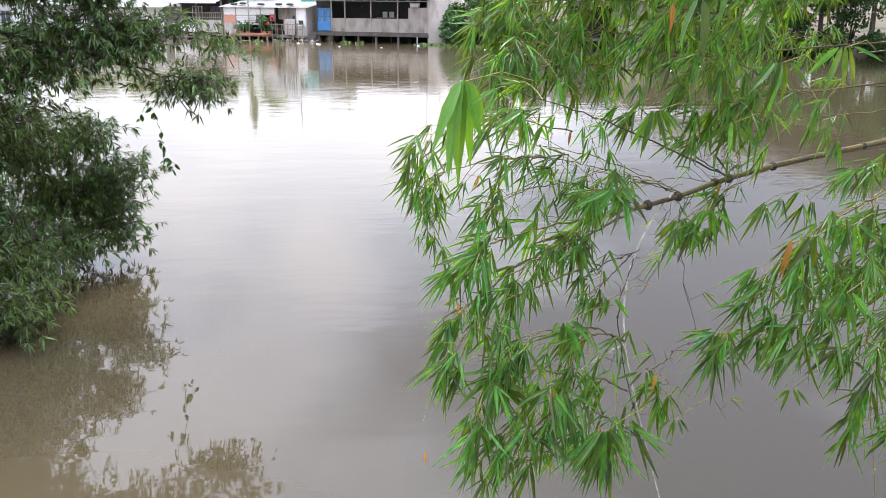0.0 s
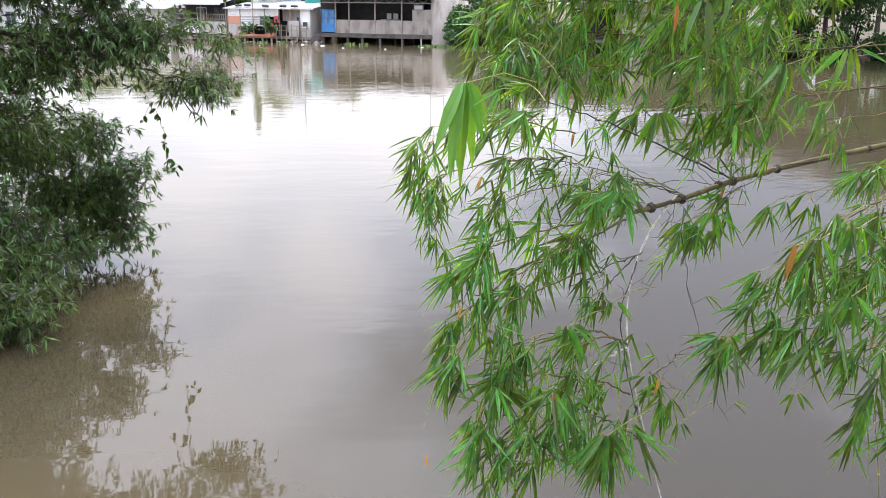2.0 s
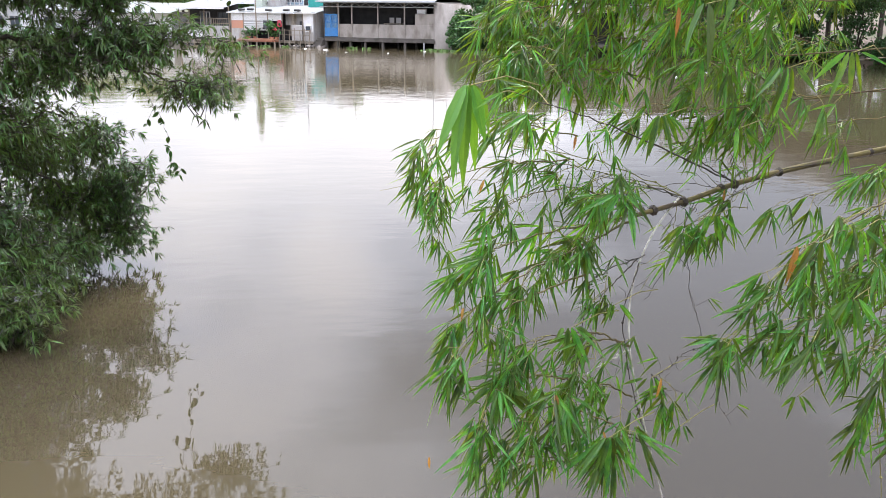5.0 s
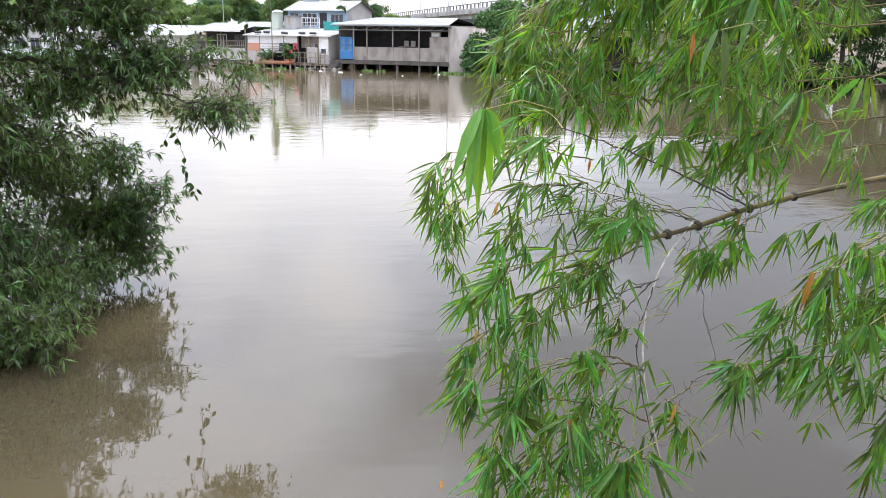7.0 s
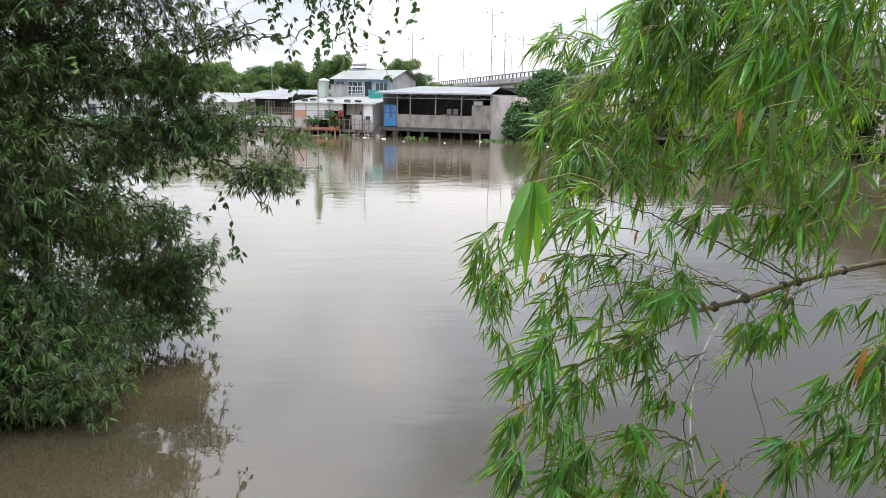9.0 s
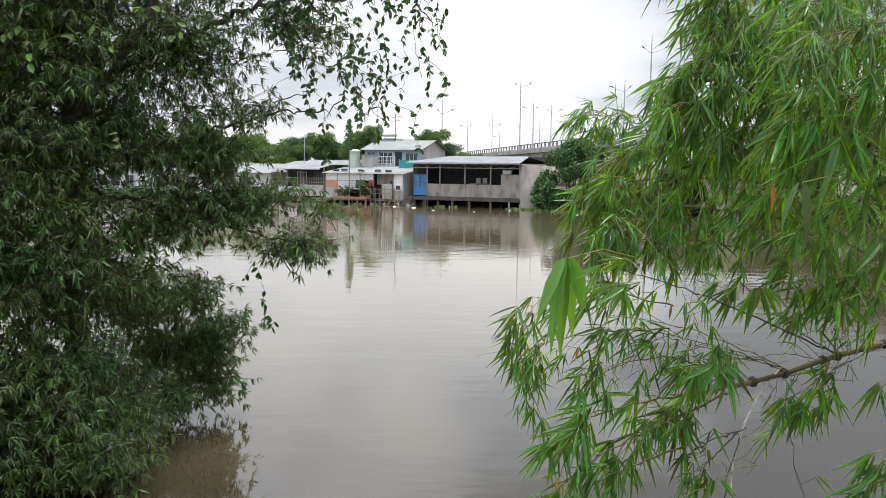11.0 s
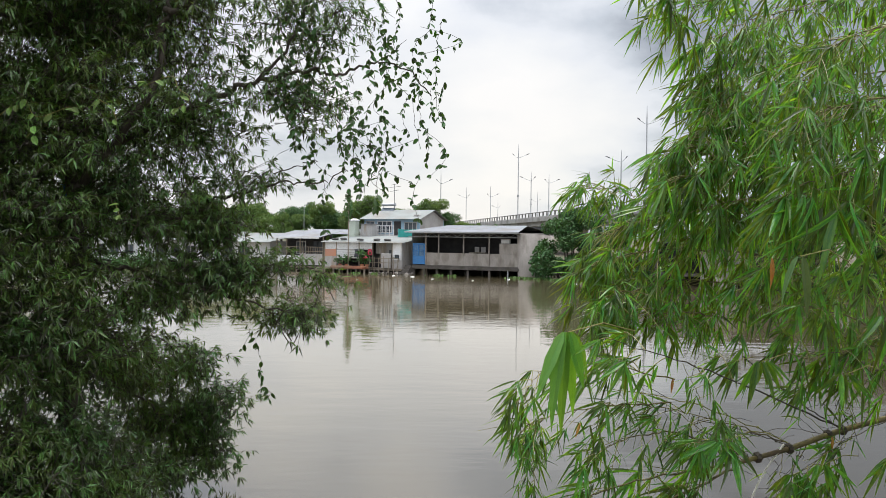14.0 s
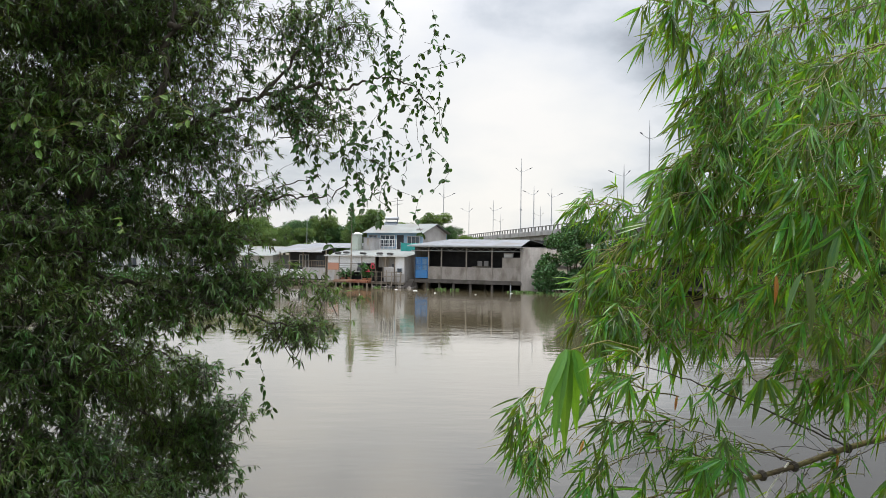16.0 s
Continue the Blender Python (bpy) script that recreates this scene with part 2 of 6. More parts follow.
# a darker concrete tone for floors, stilts, bank walls, plinths and steps
M_CONCRETE_DARK = surface("dark_concrete", (0.085, 0.074, 0.064), (0.13, 0.115, 0.10), 1.5, 0.85, stain=(0.055, 0.05, 0.036), stain_scale=1.2)
M_WHITE = surface("white_paint", (0.72, 0.73, 0.74), (0.80, 0.805, 0.81), 1.4, 0.7, stain=(0.58, 0.56, 0.53), stain_scale=0.9)
M_ROOF = surface("zinc_sheet", (0.20, 0.212, 0.232), (0.255, 0.268, 0.288), 0.9, 0.7, spec=0.25, stain=(0.17, 0.165, 0.16), stain_scale=0.5, bump=0.05)
M_ROOF_PALE = surface("pale_roof_sheet", (0.20, 0.219, 0.210), (0.26, 0.279, 0.269), 0.8, 0.7, spec=0.25, stain=(0.185, 0.175, 0.16), stain_scale=0.45, bump=0.05)
M_BLUE = surface("blue_gate_paint", (0.035, 0.20, 0.50), (0.05, 0.25, 0.57), 3.0, 0.5, stain=(0.07, 0.19, 0.38), bump=0.05)
M_PALEBLUE = surface("pale_blue_paint", (0.30, 0.45, 0.58), (0.36, 0.51, 0.63), 1.2, 0.8, stain=(0.28, 0.40, 0.48), stain_scale=0.7)
M_TEAL = surface("teal_tarpaulin", (0.02, 0.30, 0.27), (0.03, 0.37, 0.33), 2.0, 0.5)
M_ORANGE = surface("orange_panel", (0.62, 0.25, 0.13), (0.70, 0.31, 0.17), 2.0, 0.7, stain=(0.5, 0.25, 0.17))
M_BRICK = surface("red_brick", (0.40, 0.17, 0.095), (0.50, 0.23, 0.14), 3.0, 0.9, stain=(0.29, 0.19, 0.14), spread=0.2)
M_GREY_SHEET = surface("weathered_sheet", (0.40, 0.39, 0.38), (0.50, 0.485, 0.47), 1.0, 0.75, stain=(0.32, 0.27, 0.22), stain_scale=1.2, stretch=(2, 2, 0.4))
M_STEEL = surface("dark_steel", (0.075, 0.08, 0.09), (0.12, 0.125, 0.135), 3.0, 0.6, metal=0.3)
M_GALV = surface("galvanised_mast", (0.42, 0.44, 0.46), (0.50, 0.52, 0.54), 3.0, 0.5, metal=0.4, bump=0.0)
M_WOOD = surface("grey_timber", (0.24, 0.20, 0.155), (0.34, 0.29, 0.23), 2.0, 0.9, stain=(0.15, 0.125, 0.095), stretch=(1, 1, 0.3))
# near-black that puts indoor shade into the colour; also rubber and dark cloth
M_DARK = surface("interior_shade_and_black", (0.035, 0.035, 0.037), (0.055, 0.053, 0.052), 2.0, 0.9)
M_BRIDGE = surface("bridge_concrete", (0.32, 0.315, 0.30), (0.42, 0.415, 0.40), 0.5, 0.9, stain=(0.17, 0.16, 0.145), stain_scale=0.3, stretch=(1, 1, 0.5))
M_TANK = surface("pale_green_tank", (0.46, 0.52, 0.44), (0.54, 0.59, 0.51), 1.0, 0.6, stain=(0.44, 0.50, 0.42))
M_PARAPET = surface("weathered_parapet", (0.15, 0.15, 0.145), (0.22, 0.22, 0.21), 0.6, 0.9, stain=(0.10, 0.10, 0.09), stain_scale=0.5)
M_RED = surface("red_cloth", (0.55, 0.06, 0.09), (0.62, 0.10, 0.13), 5.0, 0.9)
M_GLASS = surface("dull_window_glass", (0.05, 0.065, 0.08), (0.08, 0.095, 0.11), 1.0, 0.12, bump=0.0)
M_FOAM = surface("styrofoam", (0.74, 0.74, 0.72), (0.82, 0.82, 0.80), 8.0, 0.8)


# ---------------------------------------------------------------- building helpers
def mesh_object(name, data, material, parent=None, label="", m=None):
    data.materials.append(material)
    ob = new(name, data)
    if parent:
        ob.parent = parent
    if m is not None:
        ob.matrix_local = m
    return tagged(ob, label)


def part(name, bm, material, parent, label="", smooth=False):
    data = bpy.data.meshes.new(name)
    if smooth:
        for fc in bm.faces:
            fc.smooth = True
    bm.to_mesh(data)
    bm.free()
    return mesh_object(name, data, material, parent, label)


def thing(name, m, label, category, group="", kind=""):
    ob = new(name)
    ob.empty_display_size = 0.2
    ob.matrix_world = m
    return tagged(ob, label, category, group, kind)


def box(bm, lo, hi, bevel=0.0):
    x0, y0, z0 = lo
    x1, y1, z1 = hi
    made = bmesh.ops.create_cube(bm, size=1.0, matrix=Matrix.Translation(((x0 + x1) / 2, (y0 + y1) / 2, (z0 + z1) / 2)) @ Matrix.Diagonal((x1 - x0, y1 - y0, z1 - z0, 1)))
    if bevel:
        edges = list({e for v in made["verts"] for e in v.link_edges})
        bmesh.ops.bevel(bm, geom=edges, offset=bevel, segments=1, affect="EDGES")
    return bm


def boxed(lo, hi, bevel=0.012):
    return box(bmesh.new(), lo, hi, bevel)


def tube(bm, points, radii, sides=6):
    """A tapered round stick along the points."""
    points = [Vector(p) for p in points]
    rings = []
    for i, p in enumerate(points):
        d = (points[min(i + 1, len(points) - 1)] - points[max(i - 1, 0)]).normalized()
        side = d.cross(Vector((0.31, 0.2, 0.93))).normalized()
        other = d.cross(side)
        r = radii[i] if isinstance(radii, (list, tuple)) else radii
        rings.append([bm.verts.new(p + (side * math.cos(a) + other * math.sin(a)) * r) for a in (2 * math.pi * k / sides for k in range(sides))])
    for r0, r1 in zip(rings, rings[1:]):
        for k in range(sides):
            bm.faces.new((r0[k], r0[(k + 1) % sides], r1[(k + 1) % sides], r1[k]))
    bm.faces.new(rings[0][::-1])
    bm.faces.new(rings[-1])
    return bm


def stick(points, radii, sides=6):
    return tube(bmesh.new(), points, radii, sides)


def bend(points, steps):
    """A smooth line through three or more points (Catmull-Rom)."""
    p = [np.array(q, float) for q in points]
    p = [2 * p[0] - p[1]] + p + [2 * p[-1] - p[-2]]
    out = []
    for i in range(1, len(p) - 2):
        for k in range(steps):
            t = k / steps
            out.append(0.5 * (2 * p[i] + (p[i + 1] - p[i - 1]) * t + (2 * p[i - 1] - 5 * p[i] + 4 * p[i + 1] - p[i + 2]) * t * t + (3 * p[i] - p[i - 1] - 3 * p[i + 1] + p[i + 2]) * t ** 3))
    out.append(p[-2])
    return np.array(out)


def sheet(u0, u1, w0, z0, w1, z1, pitch=0.25, rise=0.025, thick=0.03, back=None):
    """A corrugated roof sheet that slopes from the line (w0, z0) to (w1, z1); back: the ends of its upper edge, where it is a hip."""
    bm = bmesh.new()
    n = max(2, int((u1 - u0) / pitch) * 4)
    rows = []
    for down in (0, 1):
        for w, z, a, b in ((w0, z0, u0, u1), (w1, z1, *(back or (u0, u1)))):
            row = []
            for i in range(n + 1):
                wave = rise if i % 4 in (1, 2) else 0.0
                row.append(bm.verts.new((a + (b - a) * i / n, w, z + wave - down * thick)))
            rows.append(row)
    for i in range(n):
        bm.faces.new((rows[0][i], rows[0][i + 1], rows[1][i + 1], rows[1][i]))
        bm.faces.new((rows[2][i], rows[3][i], rows[3][i + 1], rows[2][i + 1]))
        bm.faces.new((rows[0][i], rows[2][i], rows[2][i + 1], rows[0][i + 1]))
        bm.faces.new((rows[1][i], rows[1][i + 1], rows[3][i + 1], rows[3][i]))
    for a, b, c, d in ((rows[0][0], rows[1][0], rows[3][0], rows[2][0]), (rows[0][-1], rows[2][-1], rows[3][-1], rows[1][-1])):
        bm.faces.new((a, b, c, d))
    return bm


# leaf blades: many at once, as arrays
BLADE_S = np.array([0.0, 0.12, 0.42, 0.75, 1.0])
BLADE_W = np.array([0.16, 0.78, 1.0, 0.55, 0.03])
OVAL_W = np.array([0.12, 0.75, 1.0, 0.78, 0.05])


SHORT_S, SHORT_W = np.array([0.0, 0.4, 1.0]), np.array([0.15, 1.0, 0.03])


def blades(base, way, face, length, width, droop, profile=BLADE_W, fold=0.18, steps=BLADE_S):
    """Vertices and faces of folded, drooping leaves. base, way, face: arrays of n places, directions and upper sides."""
    n = len(base)
    way = way / np.linalg.norm(way, axis=1, keepdims=True)
    side = np.cross(way, face)
    side /= np.maximum(np.linalg.norm(side, axis=1, keepdims=True), 1e-6)
    top = np.cross(side, way)
    k = len(steps)
    verts = np.zeros((n, k * 3, 3))
    for i, (s, w) in enumerate(zip(steps, profile)):
        mid = base + way * (length * s)[:, None]
        mid[:, 2] -= droop * s * s * length
        half = (width * w * 0.5)[:, None]
        verts[:, i * 3] = mid - side * half + top * half * fold * 2
        verts[:, i * 3 + 1] = mid
        verts[:, i * 3 + 2] = mid + side * half + top * half * fold * 2
    quads = []
    for i in range(k - 1):
        a = i * 3
        quads += [(a, a + 1, a + 4, a + 3), (a + 1, a + 2, a + 5, a + 4)]
    faces = (np.array(quads)[None] + (np.arange(n) * k * 3)[:, None, None]).reshape(-1, 4)
    return verts.reshape(-1, 3), faces


def lances(base, way, face, length, width):
    """Plain narrow leaves for crowns some way off: a kite of two triangles each."""
    way = way / np.linalg.norm(way, axis=1, keepdims=True)
    side = np.cross(way, face)
    side /= np.maximum(np.linalg.norm(side, axis=1, keepdims=True), 1e-6)
    half = side * (width * 0.5)[:, None]
    mid = base + way * (length * 0.4)[:, None]
    tip = base + way * length[:, None]
    tip[:, 2] -= 0.15 * length
    v = np.stack([base, mid - half, tip, mid + half], 1)
    f = (np.array([[0, 1, 2], [0, 2, 3]])[None] + (np.arange(len(base)) * 4)[:, None, None]).reshape(-1, 3)
    return v.reshape(-1, 3), f


def leaf_mesh(name, verts, faces):
    data = bpy.data.meshes.new(name)
    data.from_pydata(verts.tolist(), [], faces.tolist())
    data.update()
    return data


def leaf_parts(parent, picks, base, way, face, size, width, materials, profile=BLADE_W):
    """Single leaves as parts of their plant, on six shared blade shapes. materials: one for each leaf."""
    shapes = {}
    for i in picks:
        y = Vector(way[i]).normalized()
        x = y.cross(Vector(face[i])).normalized()
        k = int(np.clip((width[i] / size[i] - 0.085) / 0.03 + 0.5, 0, 17))
        key = (k, materials[i].name)
        if key not in shapes:
            lv, lf = blades(np.zeros((1, 3)), np.array([[0.0, 1.0, 0.0]]), np.array([[0.0, 0.0, 1.0]]), np.ones(1), np.array([0.085 + 0.03 * k]), np.array([max(0.05, 0.28 - 0.05 * k)]), profile)
            shapes[key] = leaf_mesh("leaf", lv, lf)
            shapes[key].materials.append(materials[i])
        ob = new("leaf", shapes[key])
        ob.parent = parent
        ob.matrix_local = Matrix.Translation(Vector(base[i])) @ Matrix((x, y, x.cross(y))).transposed().to_4x4() @ Matrix.Scale(size[i], 4)
        if materials[i] is M_LEAF_DRY:
            tagged(ob, "withered orange leaf")


def cards(centres, sizes, rng, profile=(0.1, 0.9, 0.6)):
    """Small folded leaf sprays for far crowns: two triangles each side of a crease, turned at random."""
    n = len(centres)
    way = rng.normal(size=(n, 3))
    way[:, 2] -= 0.4
    way /= np.linalg.norm(way, axis=1, keepdims=True)
    side = np.cross(way, rng.normal(size=(n, 3)))
    side /= np.linalg.norm(side, axis=1, keepdims=True)
    top = np.cross(side, way)
    s = sizes[:, None]
    v = np.stack([centres - way * s * 0.5, centres + side * s * 0.30 + top * s * 0.1, centres + way * s * 0.5, centres - side * s * 0.30 + top * s * 0.1], 1)
    f = (np.array([[0, 1, 2], [0, 2, 3]])[None] + (np.arange(n) * 4)[:, None, None]).reshape(-1, 3)
    return v.reshape(-1, 3), f


# ---------------------------------------------------------------- the river and its banks
HOUSE = pose(-2.6, 79.5, 0, 0, 0, -25)      # u along the far bank, w away from the river


def ease(t):
    t = np.clip(t, 0, 1)
    return t * t * (3 - 2 * t)


def ground_height(x, y):
    c, s = math.cos(radians(25)), math.sin(radians(25))
    u, w = (x + 2.6) * c - (y - 79.5) * s, (x + 2.6) * s + (y - 79.5) * c
    far = ease((w + np.clip((u - 11) * 0.30, 0, 4.5) - 0.4) / 5.0) * 2.1
    near_edge = 2.6 + 8.5 * ease((-x - 5.2) / 2.5) + 2.6 * ease((x - 3.0) / 1.2)
    near = ease((near_edge - y) / 3.2) * 3.4
    rough = 0.06 * np.sin(x * 0.9 + 1.3 * np.sin(y * 0.37)) * np.cos(y * 0.7)
    return -1.2 + np.maximum(far, near) + rough


def make_ground():
    xs = np.concatenate([[-3000, -1200, -500, -250, -150], np.arange(-100, -12, 4), np.arange(-12, 12, 0.75), np.arange(12, 104, 4), [150, 250, 500, 1200, 3000]])
    ys = np.concatenate([[-3000, -1000, -300, -80, -30], np.arange(-12, 16, 0.75), np.arange(16, 60, 4), np.arange(60, 100, 1.5), np.arange(100, 140, 8), [180, 300, 600, 1500, 3000]])
    gx, gy = np.meshgrid(xs, ys)
    gz = ground_height(gx, gy)
    verts = np.stack([gx, gy, gz], -1).reshape(-1, 3)
    n = len(xs)
    faces = [(j * n + i, j * n + i + 1, (j + 1) * n + i + 1, (j + 1) * n + i) for j in range(len(ys) - 1) for i in range(n - 1)]
    data = bpy.data.meshes.new("ground")
    data.from_pydata(verts.tolist(), [], faces)
    for p in data.polygons:
        p.use_smooth = True
    tagged(mesh_object("ground", data, M_EARTH), "silty brown earth of the river banks", "ground", kind="structure")


def make_water():
    bm = bmesh.new()
    vs = [bm.verts.new(p) for p in ((-900, -12, 0), (900, -12, 0), (900, 520, 0), (-900, 520, 0))]
    bm.faces.new(vs)
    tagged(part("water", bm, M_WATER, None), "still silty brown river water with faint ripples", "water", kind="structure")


make_ground()
make_water()


# ---------------------------------------------------------------- the bridge
def make_bridge():
    # the deck's line on the plan: x = 39.2 - 0.17 y
    m = pose(39.2, 0, 1.57, -0.5, 0, math.degrees(math.atan(0.17)))
    bridge = thing("bridge", m, "grey concrete road bridge with a slotted parapet", "bridge", kind="structure")
    y0, y1, top = -40.0, 232.0, 6.3
    part("deck", boxed((0, y0, top - 0.35), (9.5, y1, top), 0.03), M_BRIDGE, bridge)
    for x in (0.35, 3.2, 6.0, 8.6):
        part("girder", boxed((x, y0, top - 1.25), (x + 0.55, y1, top - 0.35), 0.03), M_BRIDGE, bridge)
    part("fascia", boxed((-0.12, y0, top - 0.55), (0.0, y1, top + 0.12), 0.02), M_BRIDGE, bridge)
    for x in (0.0, 9.3):
        part("kerb", boxed((x, y0, top), (x + 0.2, y1, top + 0.28), 0.02), M_BRIDGE, bridge)
        part("handrail", boxed((x, y0, top + 0.90), (x + 0.2, y1, top + 1.02), 0.02), M_PARAPET, bridge)
    post = None
    y = 58.0
    while y < y1 - 1:
        if post is None:
            post = part("parapet_post", boxed((0.02, -0.14, top + 0.26), (0.2, 0.14, top + 0.91), 0.02), M_PARAPET, bridge)
            post.location.y = y
        else:
            again = new("parapet_post", post.data)
            again.parent, again.location.y = bridge, y
        y += 2.1
    for y in (-24, 8, 38, 74, 106, 138, 170, 202):
        part("pier", boxed((1.0, y - 0.6, -1.5), (2.4, y + 0.6, top - 1.7), 0.05), M_BRIDGE, bridge)
        part("pier", boxed((7.0, y - 0.6, -1.5), (8.4, y + 0.6, top - 1.7), 0.05), M_BRIDGE, bridge)
        part("pier_cap", boxed((0.2, y - 0.75, top - 1.7), (9.3, y + 0.75, top - 1.25), 0.04), M_BRIDGE, bridge)


def make_street_lamp(x, y, base, height, turn, arms):
    m = pose(x, y, base, 0, 0, turn)
    lamp = thing("street_lamp", m, "tall thin galvanised street lamp on the bridge" if base > 5 else "tall thin galvanised street lamp by the road", "street lamp", "street lamps")
    head = height * 0.84
    part("mast", stick([(0, 0, 0), (0, 0, head), (0, 0, height)], [0.10, 0.07, 0.025], 8), M_GALV, lamp)
    part("foot", boxed((-0.25, -0.25, -0.3), (0.25, 0.25, 0.15)), M_GALV, lamp)
    for s in arms:
        part("arm", stick([(0, 0, head - 0.25), (s * 0.7, 0, head - 0.05), (s * 1.5, 0, head + 0.3)], [0.04, 0.035, 0.03], 6), M_GALV, lamp)
        part("lamp_head", stick([(s * 1.4, 0, head + 0.26), (s * 1.65, 0, head + 0.40), (s * 2.0, 0, head + 0.5)], [0.04, 0.08, 0.04], 6), M_STEEL, lamp)
    part("ring", stick([(0, 0, height * 0.31), (0, 0, height * 0.33)], 0.2, 8), M_GALV, lamp)


make_bridge()
# on the near edge of the deck
for y, x, height in ((150, 14.0, 13.9), (94.8, 23.4, 12.4)):
    make_street_lamp(x, y, 7.87 - 0.0087 * y, height - 1.57 + 0.0087 * y, -10, (1, -0.55))
# on its far side
for x, y, side in ((15.9, 146, -1), (19.8, 152, 1), (23.4, 108, -1)):
    make_street_lamp(x, y, 7.87 - 0.0087 * y, 7.13 + 0.0087 * y, -10, (side, -side * 0.4))
# along the road beyond
for x, y, side in ((0.1, 142, 1), (6.1, 195, -1), (11.4, 189, 1), (18.3, 264, -1), (25.0, 214, -1), (37.4, 164, -1)):
    make_street_lamp(x, y, 0.9, 14.1, -10, (side, -side * 0.4))


# ---------------------------------------------------------------- houses on the far bank
def stilts(house, places, top, thick=0.1, material=None):
    for u, w in places:
        part("stilt", boxed((u - thick, w - thick, -1.6), (u + thick, w + thick, top)), material or M_CONCRETE_DARK, house)


def window(house, u0, u1, w, z0, z1, frame_material, bars=2):
    """A window in a wall that faces the river at w: frame proud of the wall, panes set back."""
    win = part("window", boxed((u0, w - 0.05, z0), (u1, w - 0.015, z1), 0.0), M_GLASS, house)
    t = 0.06
    for lo, hi in (((u0 - t, w - 0.09, z0 - t), (u1 + t, w - 0.004, z0)), ((u0 - t, w - 0.09, z1), (u1 + t, w - 0.004, z1 + t)), ((u0 - t, w - 0.09, z0), (u0, w - 0.004, z1)), ((u1, w - 0.09, z0), (u1 + t, w - 0.004, z1))):
        part("frame", boxed(lo, hi, 0.005), frame_material, win)
    for i in range(1, bars):
        u = u0 + (u1 - u0) * i / bars
        part("mullion", boxed((u - 0.025, w - 0.085, z0), (u + 0.025, w - 0.052, z1), 0.003), frame_material, win)


def make_hall():
    h = thing("riverside_hall", HOUSE, "long open-fronted concrete hall on stilts with a zinc roof", "house")
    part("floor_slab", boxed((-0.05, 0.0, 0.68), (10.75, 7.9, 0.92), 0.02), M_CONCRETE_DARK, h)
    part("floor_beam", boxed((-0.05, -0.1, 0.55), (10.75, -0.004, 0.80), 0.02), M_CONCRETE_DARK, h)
    posts = (1.42, 2.75, 5.30, 7.85, 10.64)
    for a, b in zip(posts, posts[1:]):
        part("parapet_wall", boxed((a + 0.06, 0.02, 0.924), (b - 0.06, 0.16, 2.1), 0.015), M_CONCRETE, h)
    part("parapet_wall", boxed((8.85, 0.02, 2.104), (10.58, 0.16, 3.05), 0.015), M_CONCRETE, h)
    for u in posts:
        part("post", boxed((u - 0.055, -0.02, 0.92), (u + 0.055, 0.09, 3.98), 0.008), M_CONCRETE, h)
    part("post", boxed((-0.05, -0.02, 0.92), (0.03, 0.09, 3.98), 0.008), M_STEEL, h)
    bm = bmesh.new()
    inner, outer = [], []
    for i in range(13):
        a = i / 12 * 1.45
        u, w = 10.7 + 2.3 * math.sin(a), -0.02 + 3.6 * (1 - math.cos(a))
        for row, k in ((outer, 0.0), (inner, 0.16)):
            row.append([bm.verts.new((u - k * math.cos(a) * 0.3, w + k, z)) for z in (-0.6, 3.98 - 0.12 * a)])
    for i in range(12):
        bm.faces.new((outer[i][0], outer[i + 1][0], outer[i + 1][1], outer[i][1]))
        bm.faces.new((inner[i][0], inner[i][1], inner[i + 1][1], inner[i + 1][0]))
        bm.faces.new((outer[i][1], outer[i + 1][1], inner[i + 1][1], inner[i][1]))
    for i in (0, 12):
        bm.faces.new((outer[i][0], outer[i][1], inner[i][1], inner[i][0]))
    part("end_wall", bm, M_CONCRETE, h, "pale rendered wall curving round the end", smooth=True)
    part("side_wall", boxed((10.6, 0.17, 0.0), (10.69, 7.6, 4.02), 0.0), M_CONCRETE, h)
    part("side_wall", boxed((-0.06, 0.1, 0.924), (0.02, 7.8, 4.0), 0.0), M_GREY_SHEET, h)
    # indoor shade painted: a dark back wall and a dark sheet before it
    part("back_wall", boxed((0.02, 7.6, 0.924), (10.7, 7.8, 4.7), 0.0), M_DARK, h, "back wall coloured dark for the hall's shade")
    part("partition", boxed((0.04, 2.6, 0.924), (8.3, 2.66, 3.9), 0.0), M_DARK, h, "dark sheet added for the shade behind the openings")
    # a dark box for the shade in the end wall's opening
    part("side_opening", boxed((12.5, 1.75, 1.75), (12.85, 1.95, 3.0), 0.0), M_DARK, h)
    roof = part("roof", sheet(-0.4, 11.0, -0.9, 4.08, 4.0, 4.72, back=(1.9, 10.15)), M_ROOF, h, "pale grey hipped zinc roof")
    part("roof_slope", sheet(-0.4, 11.0, 8.9, 4.08, 4.0, 4.72, back=(1.9, 10.15)), M_ROOF, roof)
    for u, tip in ((-0.4, 1.9),):
        bm = bmesh.new()
        a = [bm.verts.new((u, -0.9, 4.07)), bm.verts.new((u, 8.9, 4.07)), bm.verts.new((tip, 4.0, 4.71))]
        b = [bm.verts.new((v.co.x, v.co.y, v.co.z - 0.04)) for v in a]
        bm.faces.new(a)
        bm.faces.new(b[::-1])
        for i in range(3):
            bm.faces.new((a[i], a[(i + 1) % 3], b[(i + 1) % 3], b[i]))
        part("hip_slope", bm, M_ROOF, roof)
    part("eave_board", boxed((-0.4, -0.95, 3.98), (11.0, -0.915, 4.09), 0.0), M_GALV, h)
    # lattice beam under the eave
    beam = part("lattice_beam", boxed((-0.3, -0.06, 3.93), (10.9, 0.0, 4.0), 0.0), M_GALV, h)
